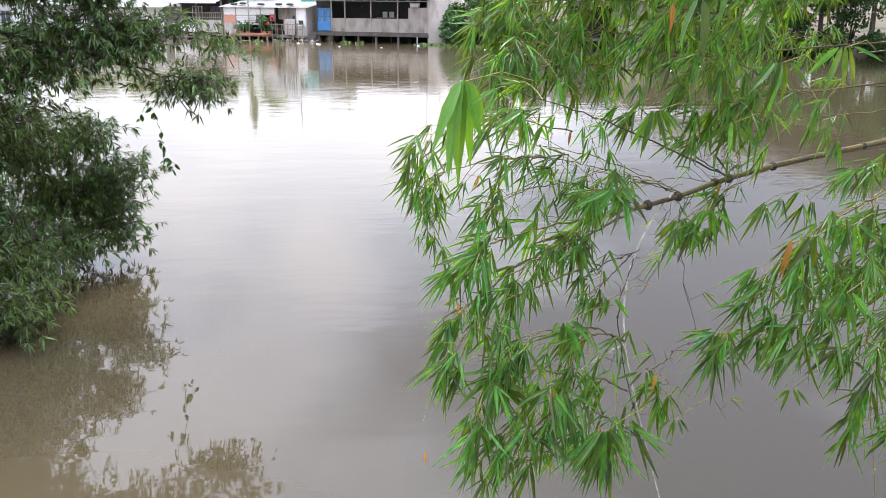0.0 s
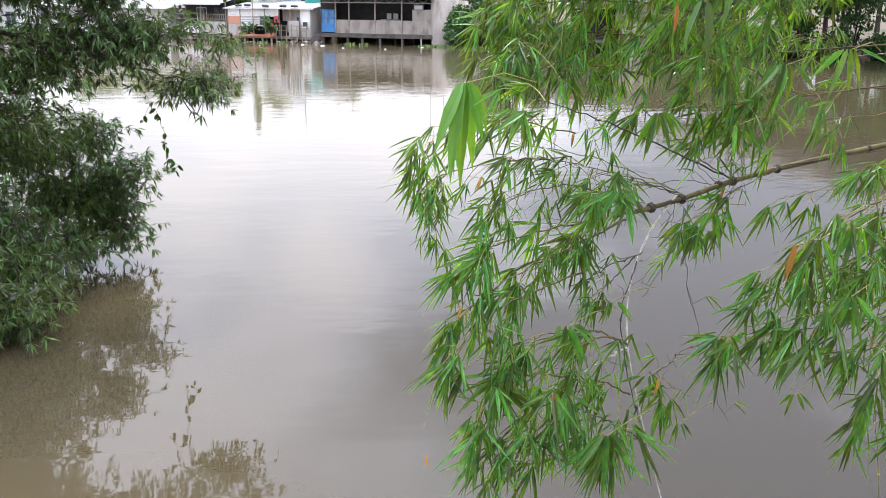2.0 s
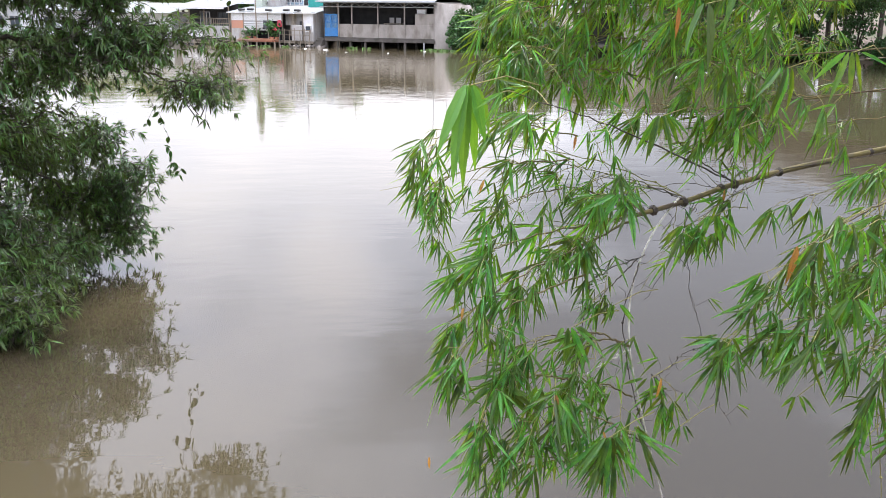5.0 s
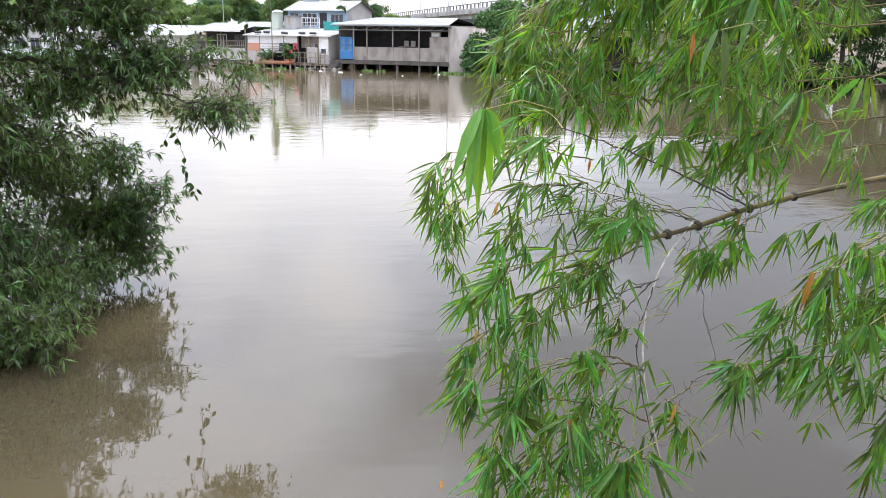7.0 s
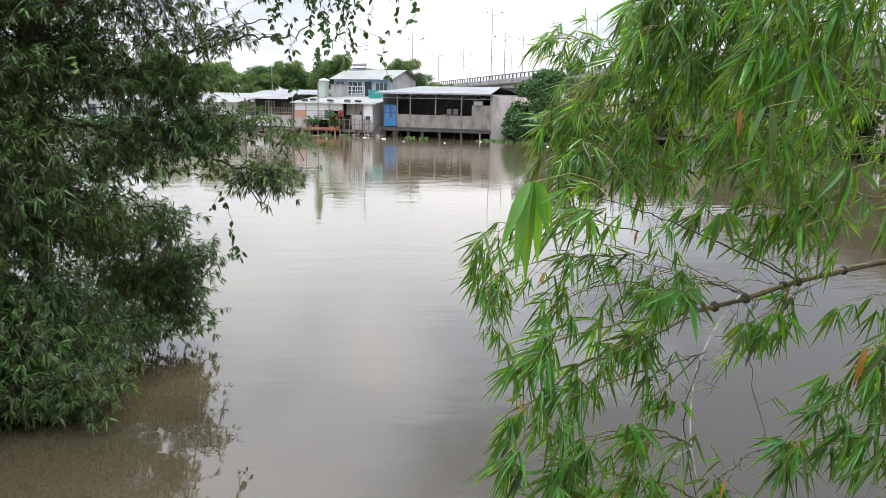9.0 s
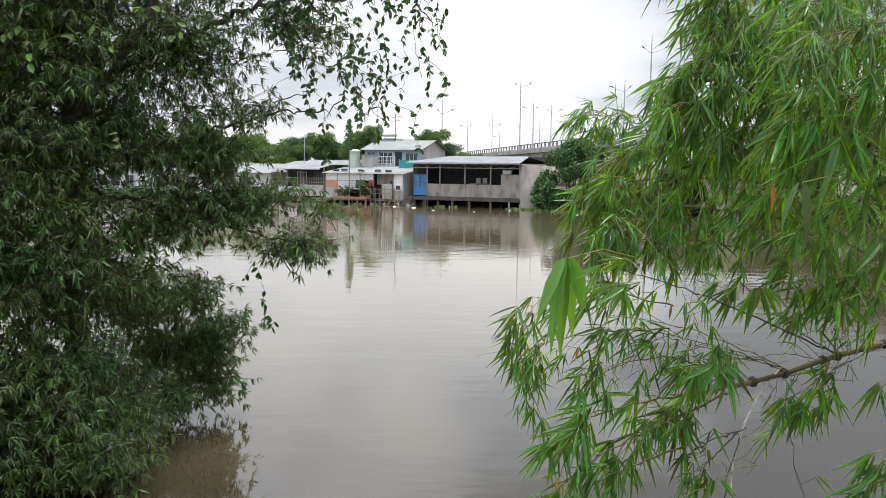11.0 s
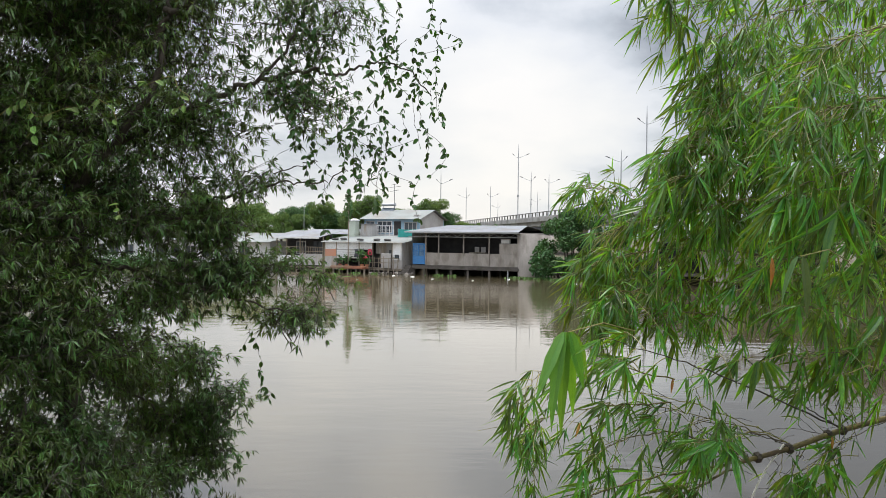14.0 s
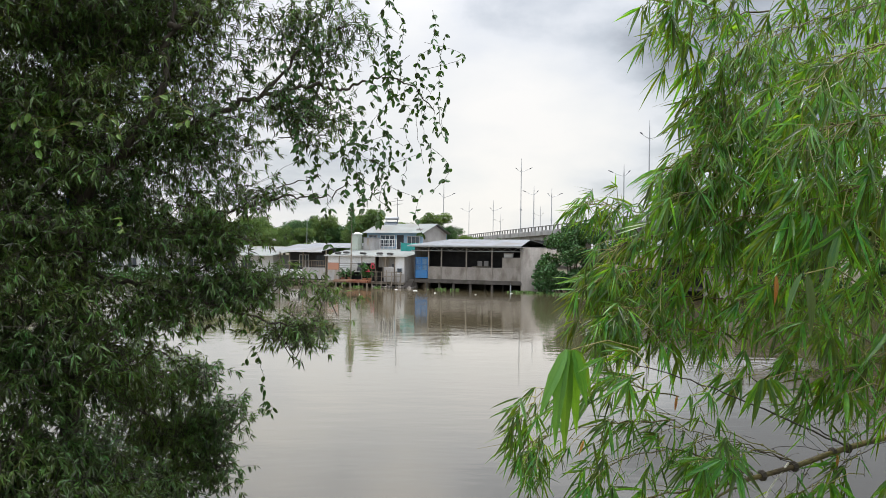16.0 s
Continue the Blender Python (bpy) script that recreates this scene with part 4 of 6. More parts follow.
make_pole()
make_pot_plant(-6.55, -1.2, 0.53, 1.0, 0.5, 1, "bushy dark green potted plant on the landing")
make_pot_plant(-4.75, -1.35, 0.53, 1.5, 0.5, 2, "tall dark green potted plant on the landing")
make_pot_plant(-4.35, -1.1, 0.53, 0.9, 0.45, 3, "potted plant with pink-red blossoms", 6)
make_pot_plant(-7.3, -1.2, 0.53, 0.8, 0.5, 6, "small green potted plant on the landing")
for u, w, turn in ((-8.3, -0.5, 10), (-7.6, -0.1, 40), (-5.4, -0.6, 70), (-3.6, -0.5, 20), (-2.4, -0.6, 55)):
    make_tyre(u, w, 3.11 + (w + 1.05) * 0.114, turn)
for u, w, spread, count, seed in ((3.2, -1.3, 0.30, 50, 1), (4.9, -1.2, 0.2, 28, 2), (10.9, -0.9, 0.6, 80, 4), (13.2, -1.6, 1.0, 200, 5), (16.0, -2.6, 1.0, 160, 6), (-5.0, -1.9, 0.3, 40, 7), (-3.2, -1.4, 0.25, 30, 9), (-11.0, -1.0, 0.5, 40, 8)):
    make_hyacinth(u, w, spread, count, seed)
for x, y, size, turn in ((-2.4, 74.5, 0.16, 20), (-0.6, 71.0, 0.10, 50), (2.8, 69.5, 0.12, 80), (6.0, 72.0, 0.10, 10), (10.8, 66.0, 0.12, 30), (14.2, 55.0, 0.10, 70), (18.0, 46.0, 0.13, 15), (21.0, 49.0, 0.10, 60), (-4.2, 76.2, 0.12, 0)):
    make_litter(x, y, size, turn)


def make_steps():
    """Broken steps and rubble between the two houses."""
    steps = thing("landing_steps", HOUSE @ pose(-0.75, -0.9, 0), "broken concrete steps down to the water", "steps")
    for i in range(5):
        part("step", boxed((-0.1 + 0.05 * i, -0.2 + i * 0.22, -0.3), (0.75, 0.02 + i * 0.22, 0.12 + i * 0.18), 0.02), M_CONCRETE_DARK, steps)
    rng = random.Random(8)
    for k in range(26):
        bm = bmesh.new()
        bmesh.ops.create_icosphere(bm, subdivisions=1, radius=0.12 + 0.14 * rng.random())
        for v in bm.verts:
            v.co *= 0.75 + 0.5 * rng.random()
            v.co.z *= 0.65
        stone = part("stone", bm, M_CONCRETE_DARK if k % 3 else M_CONCRETE, None)
        stone.matrix_world = HOUSE @ pose(-4.0 + 4.6 * rng.random(), -0.75 - 0.5 * rng.random(), 0.0 + 0.08 * rng.random(), 0, 0, rng.random() * 360)
        tagged(stone, "loose grey stone on the muddy bank", "stone", "stones on the bank")


def make_laundry():
    """Clothes hung under the eave and along the porch."""
    rng = random.Random(12)
    for u, z, wide, tall, mat, label in ((-4.25, 1.75, 0.42, 0.6, M_RED, "red shirt hung under the eave"), (-5.15, 1.5, 0.5, 0.8, M_DARK, "dark cloth hung under the eave"), (-5.75, 1.55, 0.4, 0.75, M_STEEL, "dark grey cloth hung under the eave")):
        t = thing("hung_cloth", HOUSE @ pose(u, -0.72, z), label, "laundry", "laundry under the eave")
        bm = bmesh.new()
        bmesh.ops.create_grid(bm, x_segments=6, y_segments=6, size=0.5)
        ph = rng.random() * 6
        for v in bm.verts:
            x, y = v.co.x, v.co.y
            v.co = Vector((x * wide * (1 + 0.15 * math.sin(y * 5 + ph)), 0.04 * math.sin(x * 11 + ph) * (0.6 - y), y * tall + tall * 0.5))
        bmesh.ops.solidify(bm, geom=bm.faces[:], thickness=0.01)
        part("cloth", bm, mat, t, smooth=True)
        part("peg_line", stick([(-0.3, 0, tall + 0.005), (0.3, 0, tall + 0.005)], 0.006, 4), M_STEEL, t)


make_steps()
make_laundry()


def make_thin_pole():
    pole = thing("lamp_pole", pose(-14.1, 86.5, -0.5), "thin pale pole with a small lamp behind the porch", "pole")
    part("shaft", stick([(0, 0, 0), (0, 0, 7.4)], [0.035, 0.028], 8), M_GALV, pole)
    part("lamp_arm", stick([(0, 0, 7.1), (0.35, 0, 7.35)], 0.02, 6), M_GALV, pole)
    part("lamp_head", boxed((0.3, -0.06, 7.32), (0.62, 0.06, 7.4), 0.02), M_STEEL, pole)


make_thin_pole()


# ---------------------------------------------------------------- far trees and shrubs
def crown_points(rng, lobes, count):
    """Places for leaves in the shells of several lobes (x, y, z, radius), so that the crown has lumps and gaps."""
    weights = np.array([l[3] ** 2 for l in lobes])
    pick = rng.choice(len(lobes), size=count, p=weights / weights.sum())
    way = rng.normal(size=(count, 3))
    way /= np.linalg.norm(way, axis=1, keepdims=True)
    lobes = np.array(lobes)
    r = lobes[pick, 3] * (0.4 + 0.75 * rng.random(count))
    return lobes[pick, :3] + way * r[:, None] * np.array([1, 1, 0.8])


def make_tree(seed, height, spread, material, leaf=0.2, count=12000, name="tree", label="leafy green tree behind the houses"):
    rng = np.random.default_rng(seed)
    t = thing(name, pose(0, 0, 0), label, "tree", "trees behind the houses")
    trunk_top = height * 0.5
    part("trunk", stick([(0, 0, -0.5), (0.1, 0.05, trunk_top * 0.6), (0.0, 0.1, trunk_top)], [0.22, 0.17, 0.12], 8), M_BARK, t)
    lobes = []
    for i in range(22):
        a, r = rng.random() * 6.28, spread * (0.15 + 0.8 * rng.random())
        z = height * (0.42 + 0.48 * rng.random())
        r *= 1.25 - 0.6 * z / height
        lobes.append((math.cos(a) * r, math.sin(a) * r, z, spread * (0.17 + 0.17 * rng.random())))
        if i % 2:
            continue
        part("limb", stick([(0, 0, trunk_top * 0.8), (math.cos(a) * r * 0.5, math.sin(a) * r * 0.5, z * 0.85), (math.cos(a) * r, math.sin(a) * r, z)], [0.1, 0.06, 0.03], 5), M_BARK, t)
    lobes.append((0, 0, height * 0.78, spread * 0.36))
    pts = crown_points(rng, lobes, count)
    v, f = cards(pts, leaf * (0.6 + 0.8 * rng.random(count)), rng)
    tagged(mesh_object("crown", leaf_mesh("crown", v, f), material, t), kind="stuff")
    return t


def make_woods():
    kinds = [make_tree(11, 7.0, 3.2, M_FARLEAF), make_tree(12, 6.0, 3.6, M_FARLEAF), make_tree(13, 8.0, 2.8, M_FARLEAF), make_tree(14, 6.5, 3.0, M_BUSHLEAF)]
    rng = random.Random(3)
    spots = []
    for i in range(20):                      # behind the left houses
        spots.append((-34 + i * 1.35 + rng.random(), 101 + rng.random() * 20 - i * 0.3, 0.76 + 0.24 * rng.random()))
    for i in range(12):
        spots.append((-68 + i * 3.2, 104 + rng.random() * 25, 0.9 + 0.3 * rng.random()))
    for x, y, s in ((-6.0, 106, 0.95), (-3.6, 105, 1.02), (-1.4, 104, 0.95), (0.6, 105, 0.9), (2.6, 108, 0.72)):
        spots.append((x, y, s))
    for i in range(4):                       # far land before the bridge
        spots.append((3.0 + i * 2.2, 122 + rng.random() * 12, 0.62 + 0.15 * rng.random()))
    for i in range(10):                      # along the right bank
        spots.append((27 + i * 3.4 + rng.random(), 74 - i * 1.2 + rng.random() * 5, 1.0 + 0.3 * rng.random()))
    for i in range(18):                      # and beyond it
        spots.append((46 + i * 4.2 + 2 * rng.random(), 84 + rng.random() * 22 + i * 0.8, 0.9 + 0.35 * rng.random()))
    for k, (x, y, s) in enumerate(spots):
        src = kinds[k % 4]
        z = float(ground_height(np.array(x), np.array(y)))
        m = pose(x, y, max(z, 0.3), 0, 0, rng.random() * 360) @ Matrix.Scale(s, 4)
        if k < 4:
            src.matrix_world = m
            bpy.context.view_layer.update()
        else:
            t = copy_thing(src, pose(x, y, max(z, 0.3), 0, 0, rng.random() * 360))
            t.scale = (s, s, s)


def make_shrub(x, y, height, spread, seed, count, label):
    rng = np.random.default_rng(seed)
    t = thing("shrub", pose(x, y, 0), label, "shrub", "shrubs on the bank")
    lobes = []
    for i in range(16):
        a, r = rng.random() * 6.28, spread * rng.random() ** 0.6
        z = height * (0.08 + 0.78 * rng.random()) * (1.1 - 0.4 * r / spread)
        lobes.append((math.cos(a) * r, math.sin(a) * r * 0.7, z, spread * (0.22 + 0.14 * rng.random())))
    for i in range(12):
        a = 6.28 * i / 12 + 0.3 * rng.random()
        lobes.append((math.cos(a) * spread * 0.85, math.sin(a) * spread * 0.6, height * (0.10 + 0.12 * rng.random()), spread * 0.26))
    for i in range(7):
        lx, ly, lz, _ = lobes[i]
        part("stem", stick([(lx * 0.2, ly * 0.2, -1.0), (lx * 0.5, ly * 0.5, lz * 0.5), (lx, ly, lz)], [0.09, 0.06, 0.03], 5), M_BARK, t)
    pts = crown_points(rng, lobes, count)
    pts[:, 2] = np.maximum(pts[:, 2], 0.05 + 0.15 * rng.random(count))
    v, f = cards(pts, 0.25 * (0.6 + 0.8 * rng.random(count)), rng)
    tagged(mesh_object("crown", leaf_mesh("crown", v, f), M_BUSHLEAF, t), kind="stuff")


make_woods()
make_shrub(11.2, 73.2, 7.2, 3.0, 21, 17500, "dense dark green shrub hanging over the water")
make_shrub(14.2, 72.6, 7.6, 3.0, 22, 14500, "dense green shrub at the water's edge")
make_shrub(16.6, 70.2, 3.0, 2.0, 23, 1800, "low green shrub at the water's edge")
for k in range(13):
    sx, sy = 25.0 + k * 2.9, 64.2 - k * 1.22 + 0.8 * math.sin(k * 2.3)
    make_shrub(sx, sy, 4.6 + 1.6 * math.sin(k * 1.9) ** 2 if k < 6 else 2.3 + 0.9 * math.sin(k * 1.9) ** 2, 2.4, 30 + k, 3600 if k < 6 else 1600, "green shrub at the water's edge")
for k in range(9):
    make_shrub(-58.0 + k * 3.4, 103.0 - k * 1.5 + 0.6 * math.sin(k * 2.1), 1.5 + 0.8 * math.sin(k * 1.3) ** 2, 2.2, 60 + k, 700, "low green shrub on the far bank")


# ---------------------------------------------------------------- the narrow-leaved tree over the water
def make_near_tree():
    rng = np.random.default_rng(77)
    t = thing("overhanging_tree", pose(-4.6, 10.3, 0), "dark narrow-leaved tree leaning over the river", "tree")
    off = np.array([-4.6, 10.3, 0.0])
    trunk = bend([(-4.75, 10.4, -0.8), (-4.5, 10.25, 2.8), (-4.46, 10.2, 4.1), (-4.7, 10.2, 6.0), (-4.85, 10.2, 8.6)], 6) - off
    part("trunk", stick(trunk, list(np.linspace(0.12, 0.05, len(trunk))), 10), M_BARK, t, smooth=True)
    # limbs: from the trunk outwards, with their thickness at the start
    limbs = (
        (0.062, (-4.5, 10.1, 4.2), (-3.75, 9.9, 5.0), (-3.3, 9.9, 5.72), (-3.37, 9.9, 6.18), (-3.22, 9.9, 6.4), (-3.3, 10.0, 7.5)),
        (0.04, (-3.22, 9.9, 6.39), (-3.04, 9.95, 6.5), (-2.9, 10.0, 6.67), (-2.5, 10.0, 7.2)),
        (0.045, (-4.5, 10.2, 4.6), (-3.4, 10.3, 5.15), (-2.63, 10.3, 5.53), (-2.29, 10.3, 5.66), (-1.87, 10.3, 6.12), (-1.65, 10.3, 6.9)),
        (0.026, (-2.29, 10.3, 5.66), (-1.61, 10.4, 5.82), (-1.29, 10.4, 5.76), (-0.97, 10.4, 5.87), (-0.55, 10.4, 5.92), (-0.15, 10.4, 5.55)),
        (0.022, (-4.5, 10.2, 3.7), (-3.24, 10.5, 3.97), (-2.74, 10.5, 4.23), (-2.03, 10.5, 4.43), (-1.6, 10.5, 4.42), (-1.15, 10.5, 4.6)),
        (0.009, (-2.6, 10.5, 4.3), (-2.32, 10.5, 4.52), (-1.89, 10.5, 4.6), (-1.55, 10.5, 4.72)),
        (0.034, (-4.43, 10.2, 3.5), (-3.8, 10.3, 3.3), (-3.16, 10.35, 3.13), (-2.53, 10.5, 2.95), (-1.7, 10.9, 2.7)),
        (0.03, (-4.5, 10.2, 3.0), (-4.1, 11.0, 2.6), (-3.5, 11.7, 2.1)),
        (0.03, (-4.6, 10.2, 2.2), (-4.3, 11.2, 1.7), (-3.6, 12.3, 0.9)),
        (0.04, (-4.7, 10.2, 6.4), (-3.9, 10.4, 7.6), (-2.4, 10.5, 8.2)),
        # these three limbs run out to the unseen masses that shade the water
        (0.04, (-4.7, 10.2, 4.6), (-5.4, 9.4, 5.0), (-6.0, 8.8, 5.2), (-6.8, 7.0, 5.6)),
        (0.05, (-4.8, 10.2, 7.2), (-5.2, 8.6, 8.0), (-4.4, 7.0, 8.4)),
        (0.045, (-4.8, 10.2, 6.6), (-6.3, 8.0, 7.4), (-5.7, 5.4, 7.8)),
        (0.04, (-4.7, 10.2, 2.6), (-5.2, 9.2, 2.4), (-5.6, 8.6, 1.9)),
    )
    for thick, *pts in limbs:
        line = bend(pts, 7)
        line = line + rng.normal(size=line.shape) * 0.022
        part("limb", stick(line - off, list(np.linspace(thick, max(thick * 0.25, 0.006), len(line))), 6), M_BARK, t, smooth=True)
    # masses of foliage: centre, radii, amount
    masses = (
        ((-4.7, 10.0, 6.9), (1.9, 1.2, 1.1), 420), ((-3.2, 10.3, 6.6), (1.3, 1.0, 0.9), 230), ((-1.6, 10.5, 6.5), (0.9, 0.7, 0.75), 85),
        ((-5.0, 9.8, 5.2), (1.7, 1.2, 1.0), 400), ((-3.2, 10.4, 5.2), (1.1, 0.9, 0.9), 250), ((-1.8, 10.6, 5.5), (0.8, 0.7, 0.6), 80),
        ((-4.9, 9.8, 3.9), (1.6, 1.2, 0.9), 250), ((-3.4, 10.4, 4.1), (0.9, 0.8, 0.6), 100), ((-2.7, 10.6, 3.3), (0.95, 0.7, 0.38), 120), ((-1.9, 10.9, 2.72), (0.45, 0.4, 0.22), 30),
        ((-4.9, 9.6, 2.6), (1.5, 1.1, 0.9), 320), ((-4.2, 11.9, 1.72), (0.9, 0.7, 0.6), 78), ((-2.75, 10.6, 3.85), (0.5, 0.5, 0.4), 36), ((-2.35, 10.6, 4.4), (0.6, 0.5, 0.35), 24), ((-4.8, 9.4, 1.3), (1.3, 1.0, 0.7), 260), ((-4.2, 12.3, 0.95), (0.8, 0.6, 0.5), 58), ((-3.5, 12.4, 0.85), (0.45, 0.45, 0.5), 46), ((-3.42, 12.3, 1.3), (0.4, 0.4, 0.4), 28), ((-3.34, 12.20, 0.54), (0.3, 0.35, 0.3), 26), ((-3.89, 12.00, 0.42), (0.35, 0.35, 0.3), 30), ((-3.03, 12.10, 1.39), (0.25, 0.3, 0.35), 16), ((-4.20, 11.20, 0.56), (0.4, 0.4, 0.3), 34), ((-3.81, 10.20, 0.64), (0.42, 0.4, 0.3), 38), ((-3.83, 11.40, 0.54), (0.42, 0.4, 0.3), 34), ((-3.67, 9.20, 0.45), (0.3, 0.35, 0.25), 26), ((-1.50, 10.90, 3.18), (0.16, 0.15, 0.1), 7),
        ((-4.7, 9.2, 0.65), (0.95, 0.7, 0.55), 150), ((-4.1, 9.3, 0.25), (0.4, 0.4, 0.25), 24), ((-5.6, 8.8, 3.2), (1.1, 0.9, 1.6), 260), ((-5.8, 9.2, 6.2), (1.2, 0.9, 1.4), 260),
        ((-4.4, 10.9, 0.7), (0.6, 0.6, 0.5), 90), ((-3.9, 12.2, 1.05), (0.7, 0.5, 0.55), 48), ((-3.75, 9.35, 0.3), (0.22, 0.3, 0.3), 16), ((-4.6, 9.3, 0.25), (0.7, 0.6, 0.35), 70), ((-3.5, 10.3, 3.0), (0.8, 0.6, 0.5), 45), ((-3.5, 11.7, 2.0), (0.48, 0.5, 0.36), 38), ((-5.2, 9.2, 0.5), (0.9, 0.8, 0.5), 90),
        ((-4.9, 10.0, 8.2), (2.2, 1.3, 0.9), 150), ((-2.4, 10.4, 7.8), (1.4, 0.9, 0.7), 120),
        # includes four unseen masses (y 9.0 to 5.2), added to shade the water
        ((-5.0, 11.2, 5.8), (1.7, 0.8, 1.9), 420), ((-4.9, 11.2, 4.3), (1.3, 0.7, 1.0), 200), ((-4.9, 11.0, 2.2), (1.5, 0.7, 1.2), 190), ((-6.4, 10.8, 4.5), (1.0, 1.2, 3.0), 420), ((-5.0, 11.4, 7.3), (1.9, 0.7, 1.2), 260), ((-7.4, 9.0, 4.2), (1.3, 1.8, 3.2), 420), ((-7.0, 6.6, 5.2), (1.1, 1.4, 2.4), 150), ((-4.0, 6.9, 8.3), (1.6, 1.8, 0.8), 40), ((-5.6, 5.2, 7.6), (1.3, 1.6, 1.2), 90), ((-4.3, 11.2, 6.7), (1.3, 0.6, 1.1), 160),
    )
    base, way, size = [], [], []
    twig_bm = bmesh.new()
    for centre, radii, amount in masses:
        dense = centre[0] < -3.8 or centre[2] < 4.5
        for _ in range(max(3, int(amount * (0.68 if dense else 0.45)))):
            d = rng.normal(size=3)
            d /= np.linalg.norm(d)
            heart = np.array(centre) + d * np.array(radii) * rng.random() ** 0.45 * (0.7 + 0.55 * rng.random())
            # a spray of shoots that reaches outwards and sags at its end
            lean = d * 0.7 + np.array([0.25, -0.25, 0.12]) + rng.normal(size=3) * 0.3
            lean /= np.linalg.norm(lean)
            root = heart - lean * 0.42 + np.array([0, 0, -0.06])
            tube(twig_bm, [Vector(root - off), Vector((root + heart) / 2 + (0, 0, 0.05) - off), Vector(heart - off)], [0.008, 0.006, 0.004], 3)
            for k in range(rng.integers(7, 12)):
                q = heart + rng.normal(size=3) * np.array([0.19, 0.19, 0.11]) - lean * 0.2 * rng.random()
                aim = lean * 0.6 + (q - heart) * 2.2 + rng.normal(size=3) * 0.3 + np.array([0, 0, -0.05])
                aim /= np.linalg.norm(aim)
                if k % 3 == 0:
                    tube(twig_bm, [Vector(heart - lean * 0.2 - off), Vector(q - off)], [0.004, 0.0025], 3)
                reach = (0.094 if centre[2] < 3.6 else 0.084) + 0.05 * rng.random()
                for _ in range(rng.integers(7, 12)):
                    flare = rng.normal(size=3)
                    flare -= aim * flare.dot(aim)
                    flare /= np.linalg.norm(flare)
                    base.append(q - aim * 0.05 * rng.random())
                    way.append(aim * (0.25 + 0.5 * rng.random()) + flare * 0.75 + np.array([0, 0, -0.42]))
                    size.append(reach * (0.65 + 0.5 * rng.random()))
    base, way, size = np.array(base), np.array(way), np.array(size)
    face = np.array([0, -0.2, 1.0]) + rng.normal(size=base.shape) * 0.35
    order = np.argsort(base[:, 1] - 0.6 * base[:, 0])
    near, rest = order[:300], order[300:]
    leaf_parts(t, near, base - off, way, face, size, size * 0.19, [M_TREELEAF] * len(base))
    v, f = lances(base[rest] - off, way[rest], face[rest], size[rest], size[rest] * 0.18)
    tagged(mesh_object("foliage", leaf_mesh("foliage", v, f), M_TREELEAF, t), kind="stuff")
    tagged(part("twig_tangle", twig_bm, M_BARK, t), kind="stuff")


